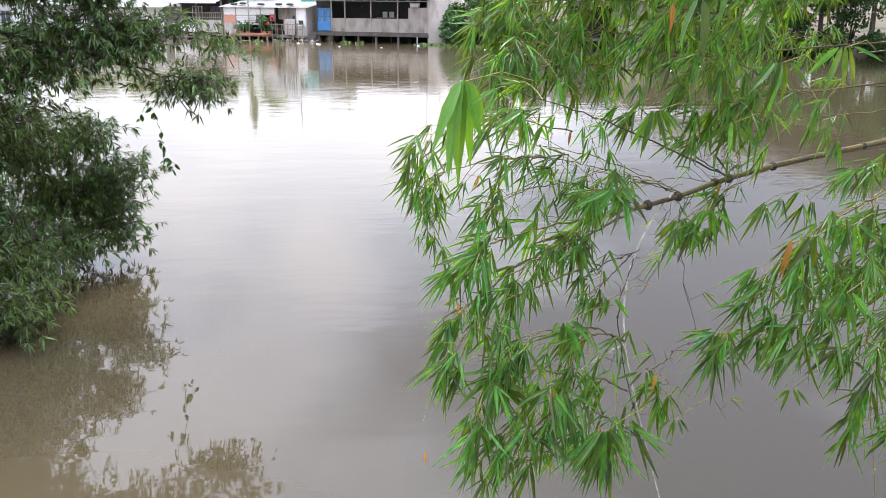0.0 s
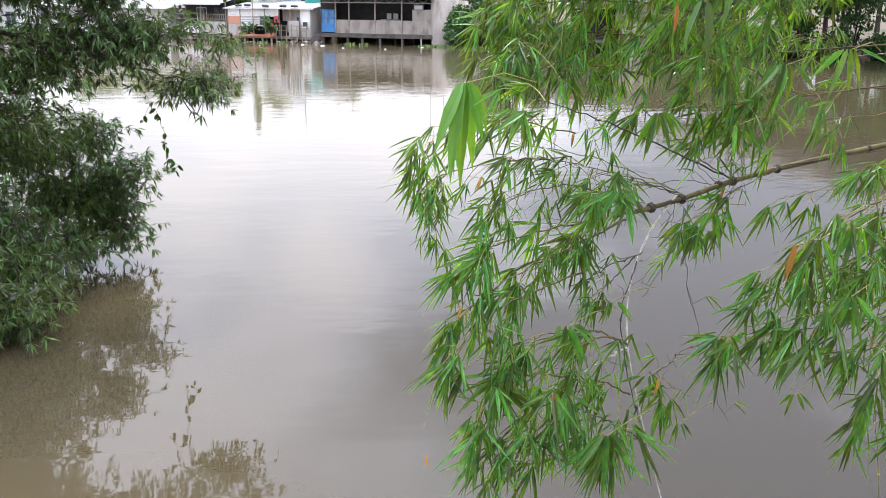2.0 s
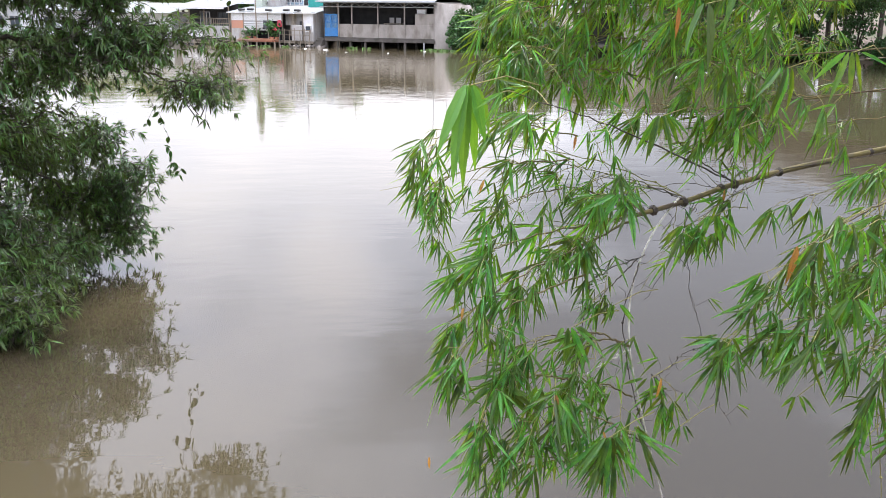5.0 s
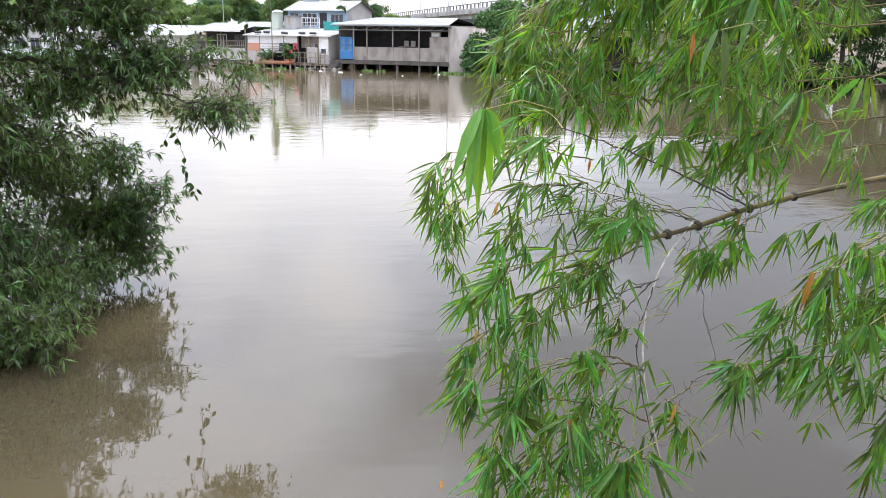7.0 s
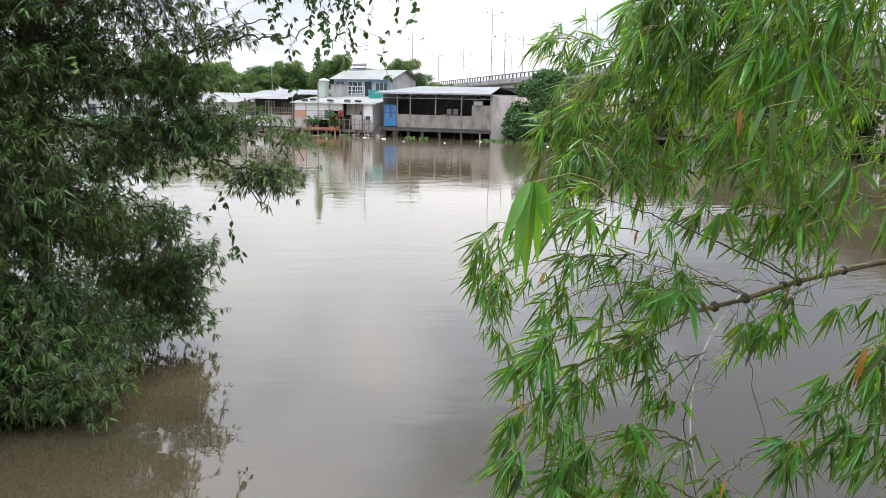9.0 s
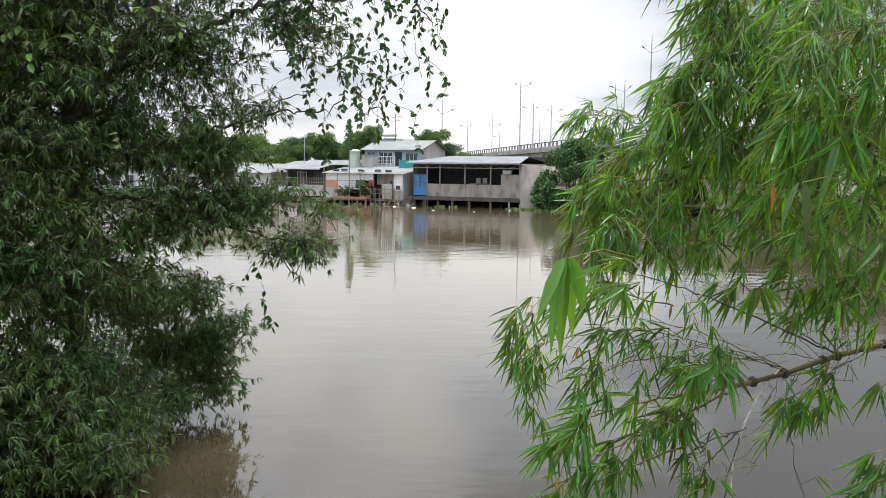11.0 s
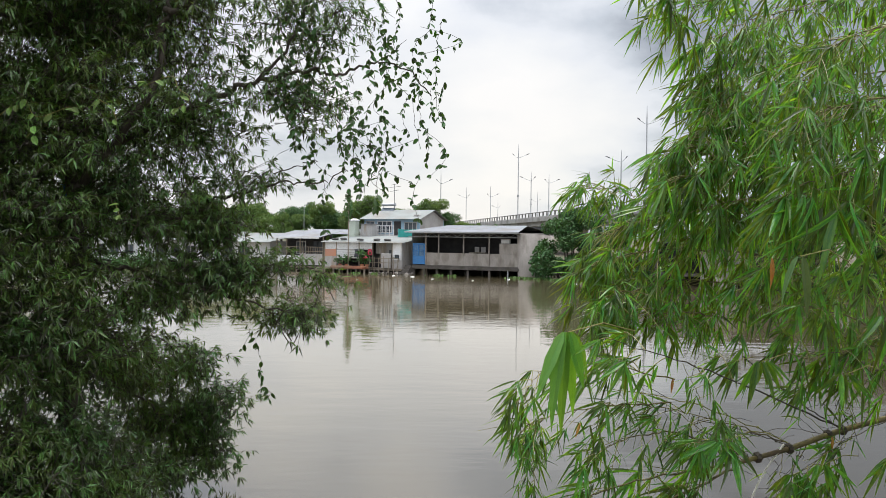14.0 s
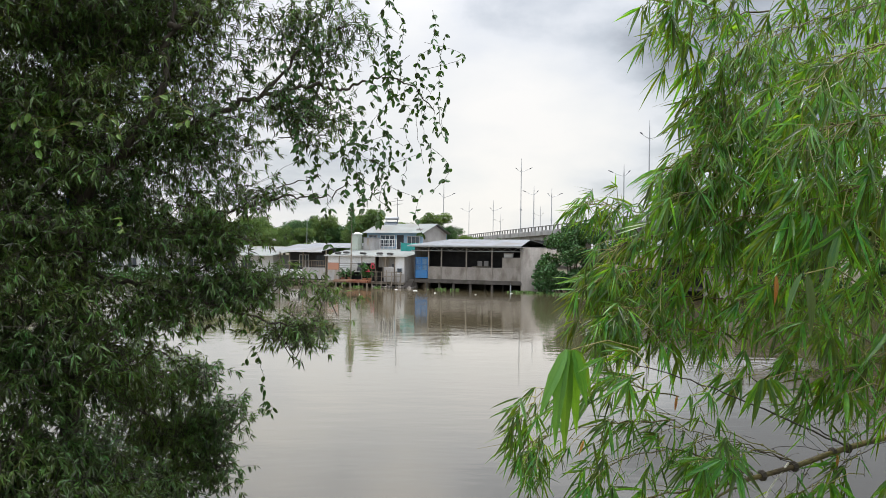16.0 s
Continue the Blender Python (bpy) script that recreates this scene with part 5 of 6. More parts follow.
def make_creeper():
    """Round-leaved creeper that hangs in strings from the tree's outer limbs."""
    rng = np.random.default_rng(9)
    t = thing("hanging_creeper", pose(-0.6, 10.6, 4.6), "round-leaved creeper hanging from the tree's outer limbs", "creeper")
    off = np.array([-0.6, 10.6, 4.6])
    strings = []
    for i in range(90):
        x = -2.6 + 2.5 * rng.random()
        z = 5.9 + 0.75 * rng.normal()
        strings.append(((x, 10.5 + 0.4 * rng.normal(), z), 0.25 + 0.5 * rng.random()))
    for x, z, l in ((0.0, 6.5, 1.3), (-0.1, 5.9, 1.0), (-0.25, 6.0, 1.1), (-0.45, 5.8, 0.7), (0.05, 5.7, 0.5), (-0.75, 5.4, 0.9), (-1.0, 5.2, 0.9), (-0.95, 4.9, 0.5), (-1.3, 5.0, 0.6), (-1.6, 5.0, 0.6)):
        strings.append(((x, 10.5, z), l))
    for x, z, l in ((-2.62, 2.7, 0.45), (-2.42, 2.4, 0.85), (-2.3, 1.75, 0.2)):
        strings.append(((x, 11.0, z), l))
    base, way, size = [], [], []
    bm = bmesh.new()
    for (x, y, z), l in strings:
        n = int(l * 15) + 2
        bowx, bowy = 0.2 * rng.normal(), 0.15 * rng.normal()
        line = np.array([(x + bowx * math.sin(3 * s) + 0.01 * rng.normal(), y + bowy * s, z - l * s) for s in np.linspace(0, 1, n)])
        tube(bm, [Vector(p - off) for p in line], 0.003, 3)
        for p in line:
            for _ in range(rng.integers(0, 4)):
                base.append(p)
                way.append(np.array([rng.normal(), rng.normal(), -0.9 + 0.6 * rng.normal()]))
                size.append(0.055 + 0.045 * rng.random())
    base, way, size = np.array(base), np.array(way), np.array(size)
    face = rng.normal(size=base.shape) + np.array([0, -0.7, 0.5])
    order = np.argsort(-base[:, 0])
    near, rest = order[:300], order[300:]
    leaf_parts(t, near, base - off, way, face, size, size * 0.55, [M_VINELEAF] * len(base), OVAL_W)
    v, f = blades(base[rest] - off, way[rest], face[rest], size[rest], size[rest] * 0.55, 0.15 * np.ones(len(rest)), OVAL_W)
    tagged(mesh_object("foliage", leaf_mesh("foliage", v, f), M_VINELEAF, t), kind="stuff")
    tagged(part("string_tangle", bm, M_BARK, t), kind="stuff")
    # paler broad leaves that climb through the tree's face
    climb = thing("climbing_creeper", pose(-3.6, 9.0, 4.9), "pale broad-leaved creeper climbing through the dark tree", "creeper")
    off = np.array([-3.6, 9.0, 4.9])
    base, way, size = [], [], []
    for line in (((-4.72, 8.95, 5.02), (-4.45, 8.9, 5.19), (-4.3, 8.9, 5.0), (-3.96, 8.9, 5.11), (-3.9, 8.9, 5.06)), ((-3.65, 8.9, 5.2), (-3.51, 8.9, 5.11), (-3.45, 8.9, 4.97)), ((-3.2, 9.0, 5.36), (-2.87, 8.9, 5.45), (-2.8, 8.9, 5.32), (-2.67, 8.9, 5.21), (-2.88, 8.9, 5.06)), ((-4.41, 8.9, 4.78), (-4.3, 8.9, 4.9)), ((-3.5, 9.0, 4.1), (-3.41, 8.9, 3.94))):
        line = bend(line, 4)
        part("stem", stick(line - off, 0.004, 4), M_TWIG, climb)
        for p in line[::2]:
            for _ in range(rng.integers(0, 3)):
                base.append(p + rng.normal(size=3) * 0.03)
                way.append(np.array([rng.normal(), -0.4, -0.5 + 0.6 * rng.normal()]))
                size.append(0.07 + 0.05 * rng.random())
    base, way, size = np.array(base), np.array(way), np.array(size)
    face = rng.normal(size=base.shape) * 0.4 + np.array([0, -0.8, 0.8])
    leaf_parts(climb, range(len(base)), base - off, way, face, size, size * 0.6, [M_LEAF_PALE] * len(base), OVAL_W)


make_near_tree()
make_creeper()


# ---------------------------------------------------------------- the bamboo beside the camera
def make_bamboo():
    rng = np.random.default_rng(41)
    clump = thing("bamboo", pose(4.3, 3.6, 1.6), "green bamboo arching over the river with dense narrow leaves", "bamboo")
    off = np.array([4.3, 3.6, 1.6])
    leaves = []                              # (place, direction, length, width, droop)
    twig_bm, dark_bm = bmesh.new(), bmesh.new()

    def fan(p, along, count, length, spread=0.85, down=0.8):
        """Leaves that spread from a twig's end in one loose plane and hang under it."""
        along = np.array(along, float) / np.linalg.norm(along)
        axis = along * 0.62 + np.array([-0.14, -0.02, -down * (0.55 + 0.6 * rng.random())])
        axis /= np.linalg.norm(axis)
        plane = np.array([0.0, -1.0, 0.55]) + rng.normal(size=3) * 0.55
        across = np.cross(plane, axis)
        across /= np.linalg.norm(across)
        for i in range(count):
            a = ((i + 0.5) / count * 2 - 1) * spread + 0.16 * rng.normal()
            d = axis * math.cos(a) + across * math.sin(a) + rng.normal(size=3) * 0.14
            s = length * (1.0 - 0.22 * abs(a)) * (0.72 + 0.45 * rng.random())
            start = p - along * 0.022 * rng.random() + rng.normal(size=3) * 0.003
            leaves.append((start, d, s, s * (0.066 + 0.042 * rng.random()), 0.05 + 0.2 * rng.random(), 0.0, 0))

    def twig(p, d, length, leaf):
        d = d / np.linalg.norm(d)
        n = 5
        sag = 0.15 + 0.3 * rng.random()
        line = [p + d * length * s + np.array([0, 0, -sag * length * s * s]) for s in np.linspace(0, 1, n)]
        tube(twig_bm, [Vector(q - off) for q in line], [0.0018, 0.0016, 0.0014, 0.0011, 0.0008], 4)
        last = line[-1] - line[-2]
        for i in (2, 3):
            if rng.random() < 0.62:
                side = np.cross(last, rng.normal(size=3))
                side /= np.linalg.norm(side) + 1e-6
                q = line[i] + side * (0.03 + 0.035 * rng.random()) + np.array([0, 0, -0.012])
                tube(twig_bm, [Vector(line[i] - off), Vector(q - off)], [0.0014, 0.001], 3)
                fan(q, last / np.linalg.norm(last) + side * 0.7, rng.integers(3, 6), leaf * 0.85)
        fan(line[-1], last, rng.integers(6, 10), leaf)
        if rng.random() < 0.4:                # the rolled young leaf that ends a twig
            q = line[-1] + last / np.linalg.norm(last) * leaf * (0.5 + 0.4 * rng.random()) + rng.normal(size=3) * 0.01
            tube(twig_bm, [Vector(line[-1] - off), Vector(q - off)], [0.0013, 0.0004], 3)

    def bough(pts, twigs, leaf, reach=0.22, thick=0.006, lead=0.25, dark=False, hang=0.55):
        line = bend(pts, 10)
        line = line + rng.normal(size=line.shape) * 0.003
        whole = line
        if pts[0][0] > 1.75:                  # the bare length that joins it to the culms
            x, y, z = pts[0]
            far = bend([(4.1, 3.9 + 0.2 * rng.normal(), z + 0.25 * rng.normal() - 0.1), ((x + 4.1) / 2, (y + 3.9) / 2, z + 0.08), tuple(line[0])], 5)
            whole = np.concatenate([far[:-1], line])
        part("branch", stick(whole - off, list(np.linspace(thick, thick * 0.3, len(whole))), 6), M_TWIG_DARK if dark else M_CULM, clump, smooth=True)
        for k in range(twigs):
            s = lead + (1 - lead) * (k + rng.random()) / twigs
            i = min(int(s * (len(line) - 1)), len(line) - 2)
            fwd = line[i + 1] - line[i]
            fwd /= np.linalg.norm(fwd)
            d = fwd * (0.55 + 0.3 * rng.random()) + rng.normal(size=3) * np.array([0.5, 0.5, 0.4]) + np.array([0, 0, -hang * rng.random() + 0.2])
            twig(line[i], d, reach * (0.4 + 0.85 * rng.random()), leaf * (0.75 + 0.5 * rng.random()))
        twig(line[-1], line[-1] - line[-3], reach * 0.5, leaf)

    # culms beyond the view and the thick side branch
    for (x, y), lean, top in (((4.3, 3.6), -1.2, 7.5), ((4.7, 4.0), -0.9, 8.5), ((4.1, 4.3), -1.6, 7.0)):
        line = bend([(x, y, -0.4), (x - 0.1, y, 4.0), (x + lean * 0.45, y - 0.1, top * 0.8), (x + lean, y - 0.2, top)], 8)
        part("culm", stick(line - off, list(np.linspace(0.04, 0.015, len(line))), 10), M_CULM, clump, smooth=True)
    main = bend([(4.1, 4.5, 3.22), (3.47, 4.30, 3.12), (2.81, 4.05, 3.05), (2.15, 3.78, 3.00), (1.72, 3.52, 2.98), (1.41, 3.32, 2.95), (1.14, 3.14, 2.94)], 8)
    bm = stick(main - off, list(np.linspace(0.019, 0.0095, len(main))), 8)
    limb = part("side_branch", bm, M_CULM, clump, "yellow-green jointed bamboo branch", smooth=True)
    for i in (10, 18, 26, 32, 34, 40, 45):
        p, d = main[i] - off, (main[i + 1] - main[i - 1])
        d = d / np.linalg.norm(d)
        part("node_ring", stick([p - d * 0.012, p - d * 0.003, p + d * 0.004, p + d * 0.014], [0.015, 0.023, 0.022, 0.015], 8), M_TWIG_DARK, limb, "dark knotted joint")

    SMALL, MID, BIG = 0.112, 0.15, 0.195
    # boughs that leave the side branch towards the water
    bough([(1.71, 3.50, 2.99), (0.99, 2.90, 3.31), (0.51, 2.45, 3.49)], 6, SMALL, 0.14, 0.004, 0.45, True)
    bough([(0.88, 3.10, 3.26), (0.62, 3.00, 3.32), (0.39, 2.95, 3.31), (0.28, 2.90, 3.22)], 15, SMALL, 0.12, 0.003, 0.15)
    bough([(0.89, 3.15, 3.16), (0.63, 3.05, 3.17), (0.41, 3.00, 3.14), (0.33, 2.95, 3.11)], 13, SMALL, 0.12, 0.003, 0.2)
    bough([(0.39, 3.00, 3.14), (0.30, 2.95, 3.09), (0.34, 2.92, 2.96)], 8, SMALL * 0.9, 0.09, 0.003, 0.3)
    bough([(1.41, 3.33, 2.97), (1.07, 3.20, 3.09), (0.75, 3.10, 3.17)], 11, SMALL, 0.13, 0.003)
    bough([(1.14, 3.14, 2.95), (0.91, 3.10, 3.06), (0.70, 3.05, 3.05), (0.56, 3.00, 3.00)], 12, SMALL, 0.14, 0.004, 0.2)
    bough([(1.14, 3.14, 2.94), (0.86, 3.05, 2.92), (0.61, 2.98, 2.88), (0.46, 2.92, 2.83)], 17, MID, 0.15, 0.005, 0.12)
    bough([(1.14, 3.14, 2.93), (0.87, 3.00, 2.85), (0.62, 2.92, 2.76), (0.45, 2.86, 2.66)], 15, MID, 0.15, 0.005, 0.15)
    bough([(0.94, 3.00, 2.76), (0.68, 2.90, 2.70), (0.51, 2.85, 2.63), (0.43, 2.80, 2.56)], 9, MID, 0.13, 0.004, 0.25)
    bough([(1.15, 3.14, 2.97), (1.01, 3.00, 3.06), (0.95, 2.95, 3.06)], 6, MID, 0.12, 0.003, 0.3)
    bough([(1.11, 3.00, 2.44), (0.93, 2.92, 2.54), (0.72, 2.86, 2.55), (0.50, 2.80, 2.49)], 10, MID, 0.14, 0.004, 0.2)
    bough([(0.87, 2.90, 2.35), (0.70, 2.84, 2.41), (0.53, 2.78, 2.38), (0.50, 2.74, 2.32)], 9, BIG, 0.13, 0.004, 0.1)
    bough([(1.17, 2.90, 2.07), (0.97, 2.84, 2.21), (0.76, 2.80, 2.30), (0.62, 2.75, 2.25)], 9, MID, 0.14, 0.004, 0.15)
    bough([(1.19, 2.90, 2.05), (1.06, 2.86, 2.13), (0.98, 2.82, 2.13)], 4, BIG, 0.08, 0.003, 0.5)
    bough([(0.94, 2.85, 1.99), (0.73, 2.80, 2.09), (0.52, 2.75, 2.13)], 5, MID, 0.12, 0.003, 0.2)
    bough([(1.15, 3.10, 2.77), (1.03, 3.04, 2.68), (0.97, 3.00, 2.65)], 3, SMALL, 0.1, 0.003, 0.5, True)
    bough([(1.11, 3.00, 2.44), (1.00, 2.95, 2.50), (0.89, 2.90, 2.48), (0.77, 2.86, 2.41)], 8, MID, 0.13, 0.004, 0.1)
    bough([(1.12, 2.95, 2.25), (0.98, 2.90, 2.33), (0.86, 2.86, 2.31), (0.75, 2.82, 2.24)], 8, MID, 0.13, 0.004, 0.1)
    bough([(1.19, 2.95, 2.34), (1.22, 2.93, 2.32), (1.24, 2.90, 2.27)], 2, MID, 0.07, 0.003, 0.4, True)
    # leaves that hang along the side branch
    bough([(2.45, 3.60, 3.38), (1.90, 3.40, 3.37), (1.49, 3.20, 3.35), (1.18, 3.10, 3.35)], 13, MID, 0.16, 0.004, 0.1)
    bough([(2.61, 3.80, 3.24), (2.13, 3.60, 3.24), (1.74, 3.40, 3.25), (1.50, 3.30, 3.24)], 10, MID, 0.16, 0.004, 0.1)
    bough([(2.00, 3.60, 3.03), (1.67, 3.40, 2.96), (1.44, 3.30, 2.86)], 6, MID, 0.12, 0.003, 0.3, True)
    bough([(2.43, 3.50, 3.01), (2.02, 3.30, 2.99), (1.77, 3.20, 2.97)], 4, MID, 0.14, 0.003, 0.2)
    # the bough that hangs beside it
    bough([(2.35, 3.10, 3.09), (1.97, 2.90, 3.01), (1.72, 2.80, 2.93), (1.54, 2.72, 2.83)], 14, MID, 0.17, 0.005, 0.12)
    bough([(2.39, 3.10, 2.86), (2.02, 2.90, 2.83), (1.73, 2.78, 2.77), (1.50, 2.70, 2.74)], 13, MID, 0.17, 0.005, 0.12)
    bough([(2.35, 3.00, 2.72), (2.02, 2.80, 2.73), (1.78, 2.70, 2.70), (1.63, 2.65, 2.66)], 9, BIG, 0.15, 0.004, 0.15)
    bough([(2.19, 3.00, 2.51), (1.86, 2.90, 2.53), (1.55, 2.80, 2.54), (1.38, 2.75, 2.57)], 7, MID, 0.10, 0.003, 0.25)
    bough([(2.26, 2.80, 2.39), (1.99, 2.70, 2.54), (1.82, 2.65, 2.55)], 8, MID, 0.15, 0.004, 0.1)
    bough([(2.34, 2.80, 1.99), (2.04, 2.70, 2.21), (1.92, 2.65, 2.34)], 4, MID, 0.14, 0.003, 0.2)
    bough([(2.41, 3.10, 3.00), (2.13, 2.95, 2.90), (1.92, 2.85, 2.83)], 11, MID, 0.16, 0.004, 0.1)
    bough([(2.42, 3.00, 2.60), (2.15, 2.85, 2.57), (1.93, 2.75, 2.52)], 10, MID, 0.16, 0.004, 0.1)
    bough([(2.60, 3.40, 3.18), (2.36, 3.30, 3.13), (2.14, 3.20, 3.10)], 7, MID, 0.15, 0.004, 0.1)
    # the yellow-green spray over the branch
    bough([(1.63, 3.90, 3.85), (1.09, 3.60, 3.88), (0.80, 3.40, 3.85), (0.66, 3.30, 3.79)], 44, SMALL, 0.2, 0.005, 0.1)
    bough([(1.72, 3.80, 3.68), (1.16, 3.50, 3.74), (0.79, 3.30, 3.73), (0.60, 3.20, 3.68)], 47, SMALL, 0.2, 0.005, 0.1)
    bough([(1.51, 3.60, 3.56), (1.03, 3.40, 3.62), (0.75, 3.20, 3.59), (0.61, 3.10, 3.56)], 34, SMALL, 0.18, 0.004, 0.1)
    bough([(1.26, 3.40, 3.45), (0.95, 3.25, 3.50), (0.73, 3.15, 3.49)], 13, SMALL, 0.16, 0.004, 0.15)
    bough([(1.33, 3.80, 3.93), (0.89, 3.60, 3.96), (0.72, 3.50, 3.99), (0.61, 3.45, 3.99)], 24, SMALL * 0.8, 0.14, 0.003, 0.15, False, 0.2)
    bough([(1.92, 3.60, 3.53), (1.52, 3.40, 3.64), (1.19, 3.20, 3.64)], 21, SMALL * 1.1, 0.2, 0.005, 0.1)
    bough([(1.93, 3.40, 3.36), (1.56, 3.20, 3.50), (1.28, 3.05, 3.55)], 13, SMALL * 1.1, 0.2, 0.005, 0.1)
    bough([(1.86, 3.20, 3.76), (1.50, 3.00, 3.80), (1.25, 2.85, 3.82)], 16, SMALL * 1.1, 0.2, 0.005, 0.1)
    # the upper curtain
    bough([(1.45, 3.40, 4.95), (1.02, 3.20, 4.81), (0.74, 3.00, 4.69)], 17, SMALL * 1.1, 0.12, 0.004, 0.25, False, 0.3)
    bough([(1.32, 3.40, 4.79), (1.04, 3.25, 4.71), (0.88, 3.10, 4.63)], 12, SMALL * 1.1, 0.12, 0.004, 0.25, False, 0.3)
    bough([(2.37, 4.10, 5.11), (1.65, 3.80, 4.85), (1.30, 3.60, 4.72), (1.13, 3.50, 4.60)], 48, SMALL * 1.1, 0.2, 0.005, 0.05)
    bough([(2.37, 4.10, 4.86), (1.66, 3.80, 4.67), (1.30, 3.60, 4.56), (1.12, 3.50, 4.44)], 48, SMALL * 1.1, 0.2, 0.005, 0.05)
    bough([(2.31, 4.00, 4.62), (1.59, 3.70, 4.49), (1.24, 3.50, 4.39), (1.06, 3.40, 4.28)], 48, SMALL * 1.1, 0.2, 0.005, 0.05)
    bough([(2.26, 3.90, 4.42), (1.55, 3.60, 4.35), (1.16, 3.40, 4.27), (0.96, 3.30, 4.18)], 52, SMALL * 1.1, 0.2, 0.005, 0.05)
    bough([(2.26, 3.90, 4.23), (1.57, 3.60, 4.24), (1.16, 3.40, 4.18), (0.89, 3.25, 4.12)], 55, SMALL * 1.1, 0.2, 0.005, 0.05)
    bough([(2.20, 3.80, 4.01), (1.58, 3.50, 4.08), (1.18, 3.30, 4.06), (0.92, 3.20, 4.02)], 55, SMALL * 1.1, 0.2, 0.005, 0.05)
    bough([(2.21, 3.80, 3.85), (1.63, 3.50, 3.94), (1.24, 3.30, 3.95), (0.99, 3.20, 3.90)], 48, SMALL * 1.1, 0.2, 0.005, 0.05)
    bough([(1.85, 3.20, 4.65), (1.49, 3.00, 4.53), (1.26, 2.90, 4.39)], 29, SMALL * 1.1, 0.2, 0.005, 0.05)
    bough([(1.79, 3.10, 4.35), (1.42, 2.90, 4.26), (1.15, 2.75, 4.17)], 33, SMALL * 1.1, 0.2, 0.005, 0.05)
    bough([(1.80, 3.10, 4.10), (1.47, 2.90, 4.04), (1.20, 2.75, 3.97)], 22, BIG, 0.2, 0.005, 0.05)
    bough([(2.72, 4.40, 5.09), (2.20, 4.20, 5.08), (1.77, 4.00, 5.10)], 29, SMALL * 1.1, 0.22, 0.005, 0.05)
    bough([(2.08, 3.60, 5.10), (1.68, 3.40, 4.97), (1.32, 3.20, 4.97)], 21, SMALL * 1.1, 0.22, 0.005, 0.05)
    bough([(3.21, 5.20, 5.50), (2.20, 4.70, 5.14), (1.58, 4.30, 4.87)], 39, SMALL * 1.1, 0.26, 0.005, 0.0)
    bough([(3.22, 5.20, 5.11), (2.21, 4.70, 4.88), (1.53, 4.30, 4.67)], 39, SMALL * 1.1, 0.26, 0.005, 0.0)
    bough([(3.22, 5.20, 4.79), (2.21, 4.70, 4.63), (1.47, 4.30, 4.46)], 39, SMALL * 1.1, 0.26, 0.005, 0.0)
    bough([(3.22, 5.20, 4.48), (2.21, 4.70, 4.40), (1.41, 4.30, 4.26)], 39, SMALL * 1.1, 0.26, 0.005, 0.0)
    bough([(3.23, 5.20, 4.16), (2.22, 4.70, 4.18), (1.36, 4.30, 4.08)], 39, SMALL * 1.1, 0.26, 0.005, 0.0)
    bough([(3.23, 5.20, 3.81), (2.22, 4.70, 3.92), (1.45, 4.30, 3.88)], 39, SMALL * 1.1, 0.26, 0.005, 0.0)
    bough([(3.24, 5.20, 3.42), (2.22, 4.70, 3.67), (1.60, 4.30, 3.70)], 39, SMALL * 1.1, 0.26, 0.005, 0.0)

    # crown over the culms, beyond the view, added to shade the right side
    n = 32000
    line = np.array([(4.3, 3.4), (5.2, 5.0), (4.2, 1.8), (3.4, 0.6), (5.6, 7.0)])[rng.integers(0, 5, n)]
    crown = np.column_stack([line + rng.normal(size=(n, 2)) * 0.95, 4.4 + 3.8 * rng.random(n)])
    crown = crown[(crown[:, 0] > 2.75 + 0.36 * np.maximum(crown[:, 1], 0)) & (crown[:, 1] > -1.0)]
    cway = rng.normal(size=crown.shape) * 0.6 + np.array([-0.4, 0, -0.6])
    csize = 0.2 + 0.1 * rng.random(len(crown))
    v, f = lances(crown - off, cway, rng.normal(size=crown.shape) * 0.5 + np.array([0, 0, 1.0]), csize, csize * 0.12)
    tagged(mesh_object("crown", leaf_mesh("crown", v, f), M_LEAF, clump), kind="stuff")

    # bare and half-bare twigs under the side branch
    def bare(pts, thick, material, joints=True):
        line = bend(pts, 8)
        line = line + rng.normal(size=line.shape) * 0.0025
        one = part("bare_twig", stick(line - off, list(np.linspace(thick, thick * 0.6, len(line))), 5), material, clump, "thin bare twig")
        if joints:
            for i in range(3, len(line) - 1, 5):
                q = line[i] - off
                part("knot", stick([q + np.array([0, 0, 0.005]), q, q - np.array([0, 0, 0.005])], [thick, thick * 2.6, thick], 6), material, one)
        for i in range(2, len(line) - 2, 3):
            if rng.random() < 0.6:
                d = rng.normal(size=3) * np.array([1, 0.5, 0.8])
                q = line[i] + d / np.linalg.norm(d) * (0.04 + 0.09 * rng.random())
                tube(dark_bm, [Vector(line[i] - off), Vector((line[i] + q) / 2 - off + rng.normal(size=3) * 0.006), Vector(q - off)], [0.0013, 0.0011, 0.0008], 3)
                if rng.random() < 0.3:
                    fan(q, d, rng.integers(2, 5), SMALL)

    bare([(1.43, 3.30, 2.84), (1.46, 3.28, 2.56), (1.51, 3.26, 2.41), (1.61, 3.24, 2.09), (1.69, 3.24, 1.94)], 0.0014, M_TWIG_DARK)
    bare([(1.11, 3.00, 2.43), (0.99, 2.95, 2.39), (0.87, 2.90, 2.35)], 0.0035, M_VINE)
    bare([(1.18, 3.10, 2.79), (0.98, 3.06, 2.72), (0.94, 3.03, 2.64), (0.91, 3.00, 2.46)], 0.0026, M_TWIG_DARK)
    bare([(1.16, 3.10, 2.75), (1.09, 3.04, 2.53), (1.13, 2.96, 2.25), (1.19, 2.90, 2.06)], 0.0026, M_TWIG_DARK)
